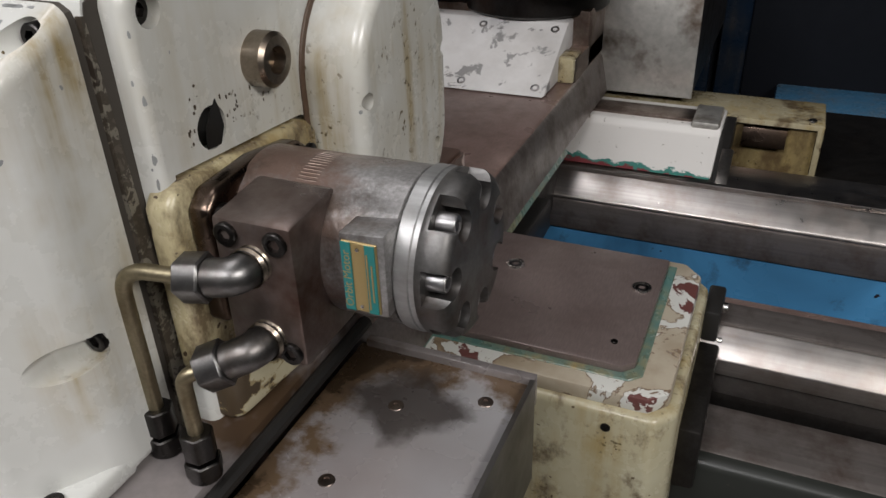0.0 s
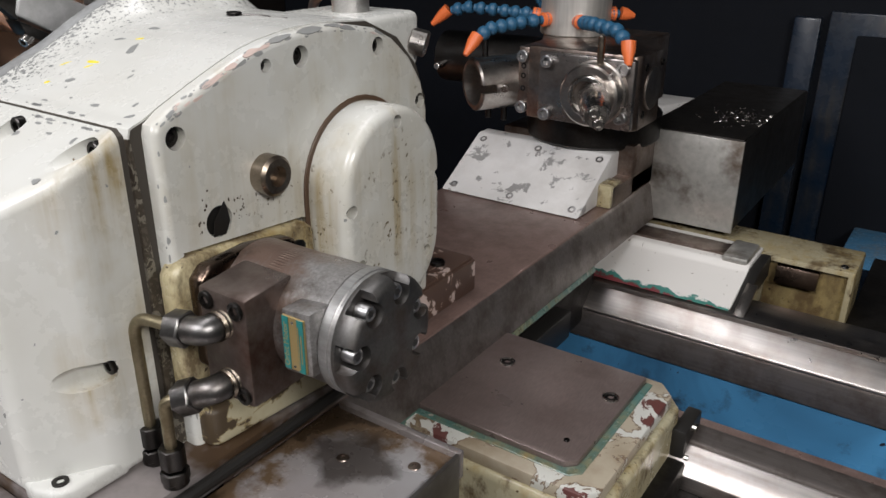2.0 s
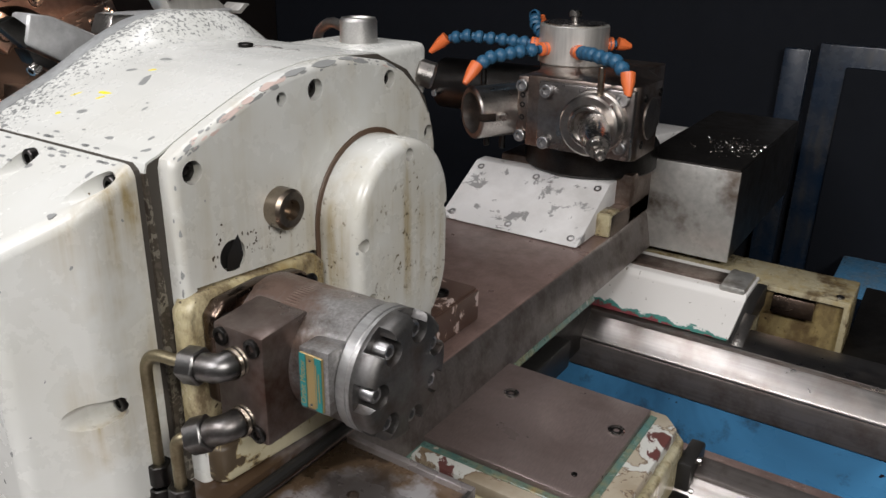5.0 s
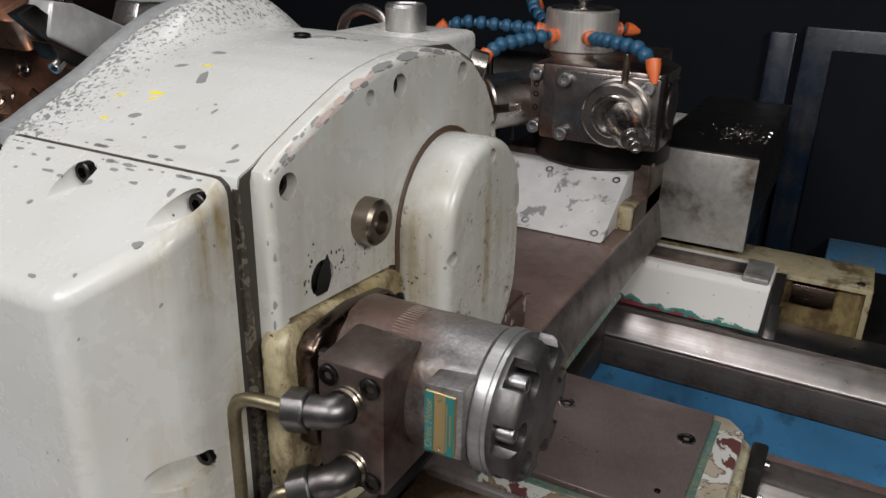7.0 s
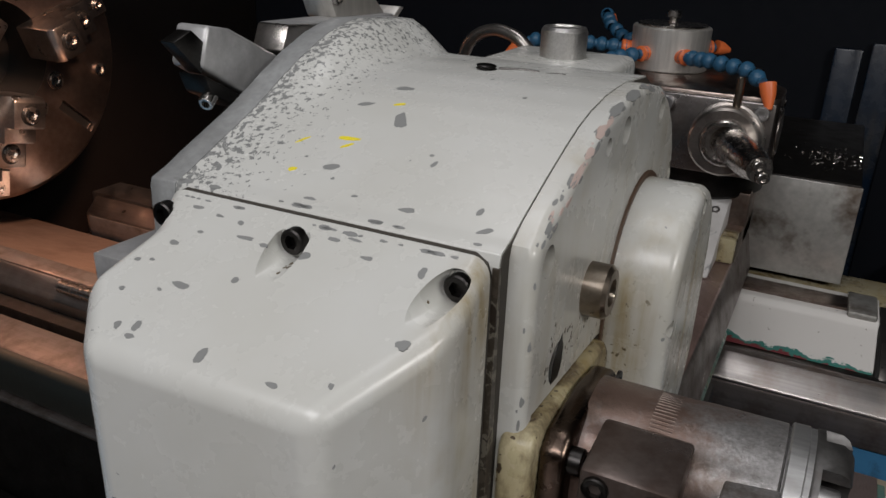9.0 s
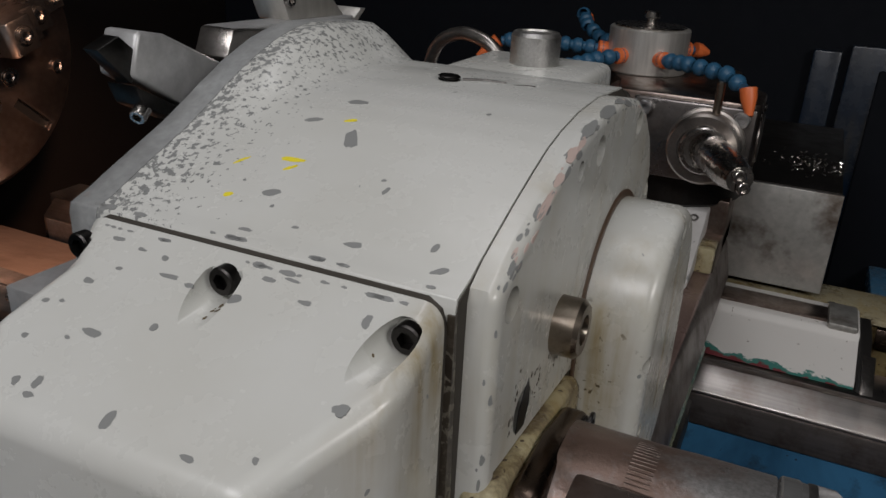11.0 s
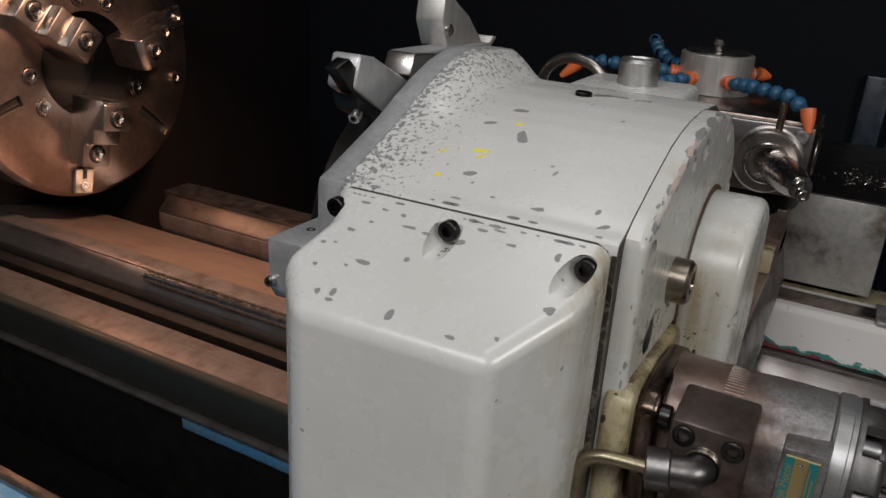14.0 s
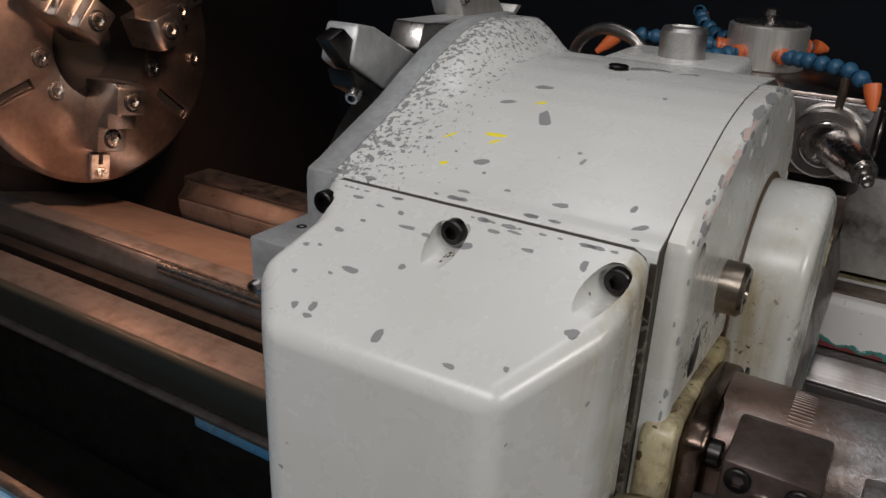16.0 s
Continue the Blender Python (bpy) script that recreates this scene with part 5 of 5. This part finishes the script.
part("tool_shank", prism([(0.478, 1.489), (0.466, 1.513), (0.470, 1.537), (0.481, 1.536), (0.520, 1.515), (0.553, 1.488)], "x", -0.585, -0.556, 0.002), ALUMINIUM, drum, "bright tapered tool shank")
part("shank_lip", prism([(0.545, 1.484), (0.572, 1.481), (0.586, 1.491), (0.578, 1.492), (0.568, 1.485), (0.545, 1.487)], "x", -0.585, -0.556, 0.001), ALUMINIUM, drum)
screw(drum, (-0.556, 0.476, 1.505), X, 0.0055, 0.004, BRIGHT)
h3 = part("lower_tool_block", prism([(0.229, 1.3755), (0.33, 1.3735), (0.33, 1.326), (0.236, 1.326), (0.230, 1.336)], "x", -0.5625, -0.530, 0.0015), TURRET_STEEL, drum, "square tool block")
screw(drum, (-0.559, 0.2305, 1.342), FRONT, 0.004, 0.006, BRIGHT)
screw(drum, (-0.546, 0.245, 1.327), (0, -0.4, -1), 0.005, 0.006, BRIGHT)
screw(drum, (-0.548, 0.262, 1.3742), Z, 0.0035, 0.001)
part("socket", box(-0.580, -0.550, 0.285, 0.33, 1.17, 1.245, 0.003), BLACK_OXIDE, drum)
for z in (1.228, 1.19):
    screw(drum, (-0.556, 0.286, z), (0.2, -1, 0), 0.006, 0.010, BRIGHT)

drum.location += Vector((0.010, 0.027, -0.004))

# ---- chuck ----
def put_box(m, x0, x1, y0, y1, z0, z1):
    b = box(x0, x1, y0, y1, z0, z1, 0.002, 1)
    b.transform(m)
    return b


KX, KY, KZ, KR = -1.55, 0.894, 1.3065, 0.2655
chuck = thing("three_jaw_chuck", (KX, KY, KZ - KR), "large three-jaw lathe chuck of turned steel under warm light", "chuck")
body = turned([(0, 0), (0, KR), (0.12, KR), (0.128, KR - 0.008), (0.13, KR - 0.012), (0.13, 0.102), (0.02, 0.102), (0.02, 0)], (KX - 0.13, KY, KZ), X, 96)
slots = []
for a in (-42, -162, 78):
    d = Vector((0, math.cos(math.radians(a)), math.sin(math.radians(a))))
    p = Vector((KX, KY, KZ))
    u = Vector((0, -d.z, d.y))
    pts = [p + d * 0.158 + u * 0.010, p + d * 0.249 + u * 0.010, p + d * 0.249 - u * 0.010, p + d * 0.158 - u * 0.010]
    slots.append(prism([(q.y, q.z) for q in pts], "x", KX - 0.012, KX + 0.02))
part("body", carve(body, *slots), CHUCK_STEEL, chuck, angle=30)
# Black inlays on the slot floors stand for the shade in them.
for a in (-42, -162, 78):
    m = Matrix.Translation((KX, KY, KZ)) @ Matrix.Rotation(math.radians(a), 4, "X")
    part("slot", put_box(m, -0.0118, -0.008, 0.159, 0.248, -0.0095, 0.0095), HOLE, chuck, "dark inlay for the slot's shade")
# Black liner and end disc paint the bore's shade.
part("bore_shade_liner", turned([(0, 0.1012), (0.1205, 0.1016)], (KX - 0.121, KY, KZ), X, 64), HOLE, chuck, "bore wall, its shade put in as black")
part("bore", rod((KX - 0.112, KY, KZ), (KX - 0.108, KY, KZ), 0.101, 0, 40), HOLE, chuck, "black disc for the bore's shaded depth")
part("back_plate", rod((-1.79, KY, KZ), (KX - 0.13, KY, KZ), 0.235, 0.004, 64), CAST_DARK, chuck)


def jaw(angle, out):
    d = Matrix.Rotation(math.radians(angle), 4, "X")
    m = Matrix.Translation((KX, KY, KZ)) @ d

    j = part("jaw", put_jaw(out, m), MACHINED, chuck, "stepped hardened jaw")
    for r, h in ((0.092 + out, 0.092), (0.170 + out, 0.040)):
        p = m @ Vector((h + 0.0005, r, 0))
        # Black disc round the screw paints the shade of its recess.
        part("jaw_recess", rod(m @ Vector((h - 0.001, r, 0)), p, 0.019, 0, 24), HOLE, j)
        placed("jaw_screw", "jaw_screw", lambda: socket_head(0.015, 0.006), BRIGHT, chuck, p, X)
    part("jaw_guide", put_box(m, 0.0, 0.008, 0.205, KR - 0.008, -0.022, 0.022), MACHINED, chuck)
    placed("guide_screw", "guide_screw", lambda: socket_head(0.009, 0.006), BRIGHT, chuck, m @ Vector((0.008, 0.240, 0)), X)
    # Black strip on the guide paints the shade of a slot.
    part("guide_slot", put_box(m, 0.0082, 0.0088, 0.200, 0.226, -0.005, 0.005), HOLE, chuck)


def put_jaw(out, m):
    pts = [(-0.002, 0.060), (0.082, 0.060), (0.092, 0.068), (0.092, 0.118), (0.066, 0.118), (0.066, 0.148), (0.040, 0.148), (0.040, 0.196), (-0.002, 0.196)]
    b = prism([(x, y + out) for x, y in pts], "z", -0.032, 0.032, 0.004)
    b.transform(m)
    return b


for a in (-101, 139, 19):
    jaw(a, 0.0)
for k in range(12):
    a = math.radians(30 * k + 3)
    if min(abs((math.degrees(a) - b + 180) % 360 - 180) for b in (-101, 139, 19)) < 18:
        continue
    p = Vector((KX + 0.0005, KY + 0.127 * math.cos(a), KZ + 0.127 * math.sin(a)))
    placed("face_recess", "face_recess", lambda: turned([(0, 0.018), (0.0012, 0.0175), (0.0012, 0.0150), (0, 0.0148)], (0, 0, 0), Z, 24), BRIGHT, chuck, p, X)
    placed("face_screw", "face_screw", lambda: socket_head(0.0125, 0.003), BRIGHT, chuck, p, X)
for a in (-13, 48, 170, 107):
    p = Vector((KX + 0.0005, KY + 0.225 * math.cos(math.radians(a)), KZ + 0.225 * math.sin(math.radians(a))))
    placed("face_screw", "face_screw_outer", lambda: socket_head(0.013, 0.004), BRIGHT, chuck, p, X)

solid("steel_bar", rod((-1.205, 0.699, 1.012), (-0.70, 0.699, 1.012), 0.0105, 0.001, 20), BRIGHT, "bright steel bar lying on the front way", "bar")
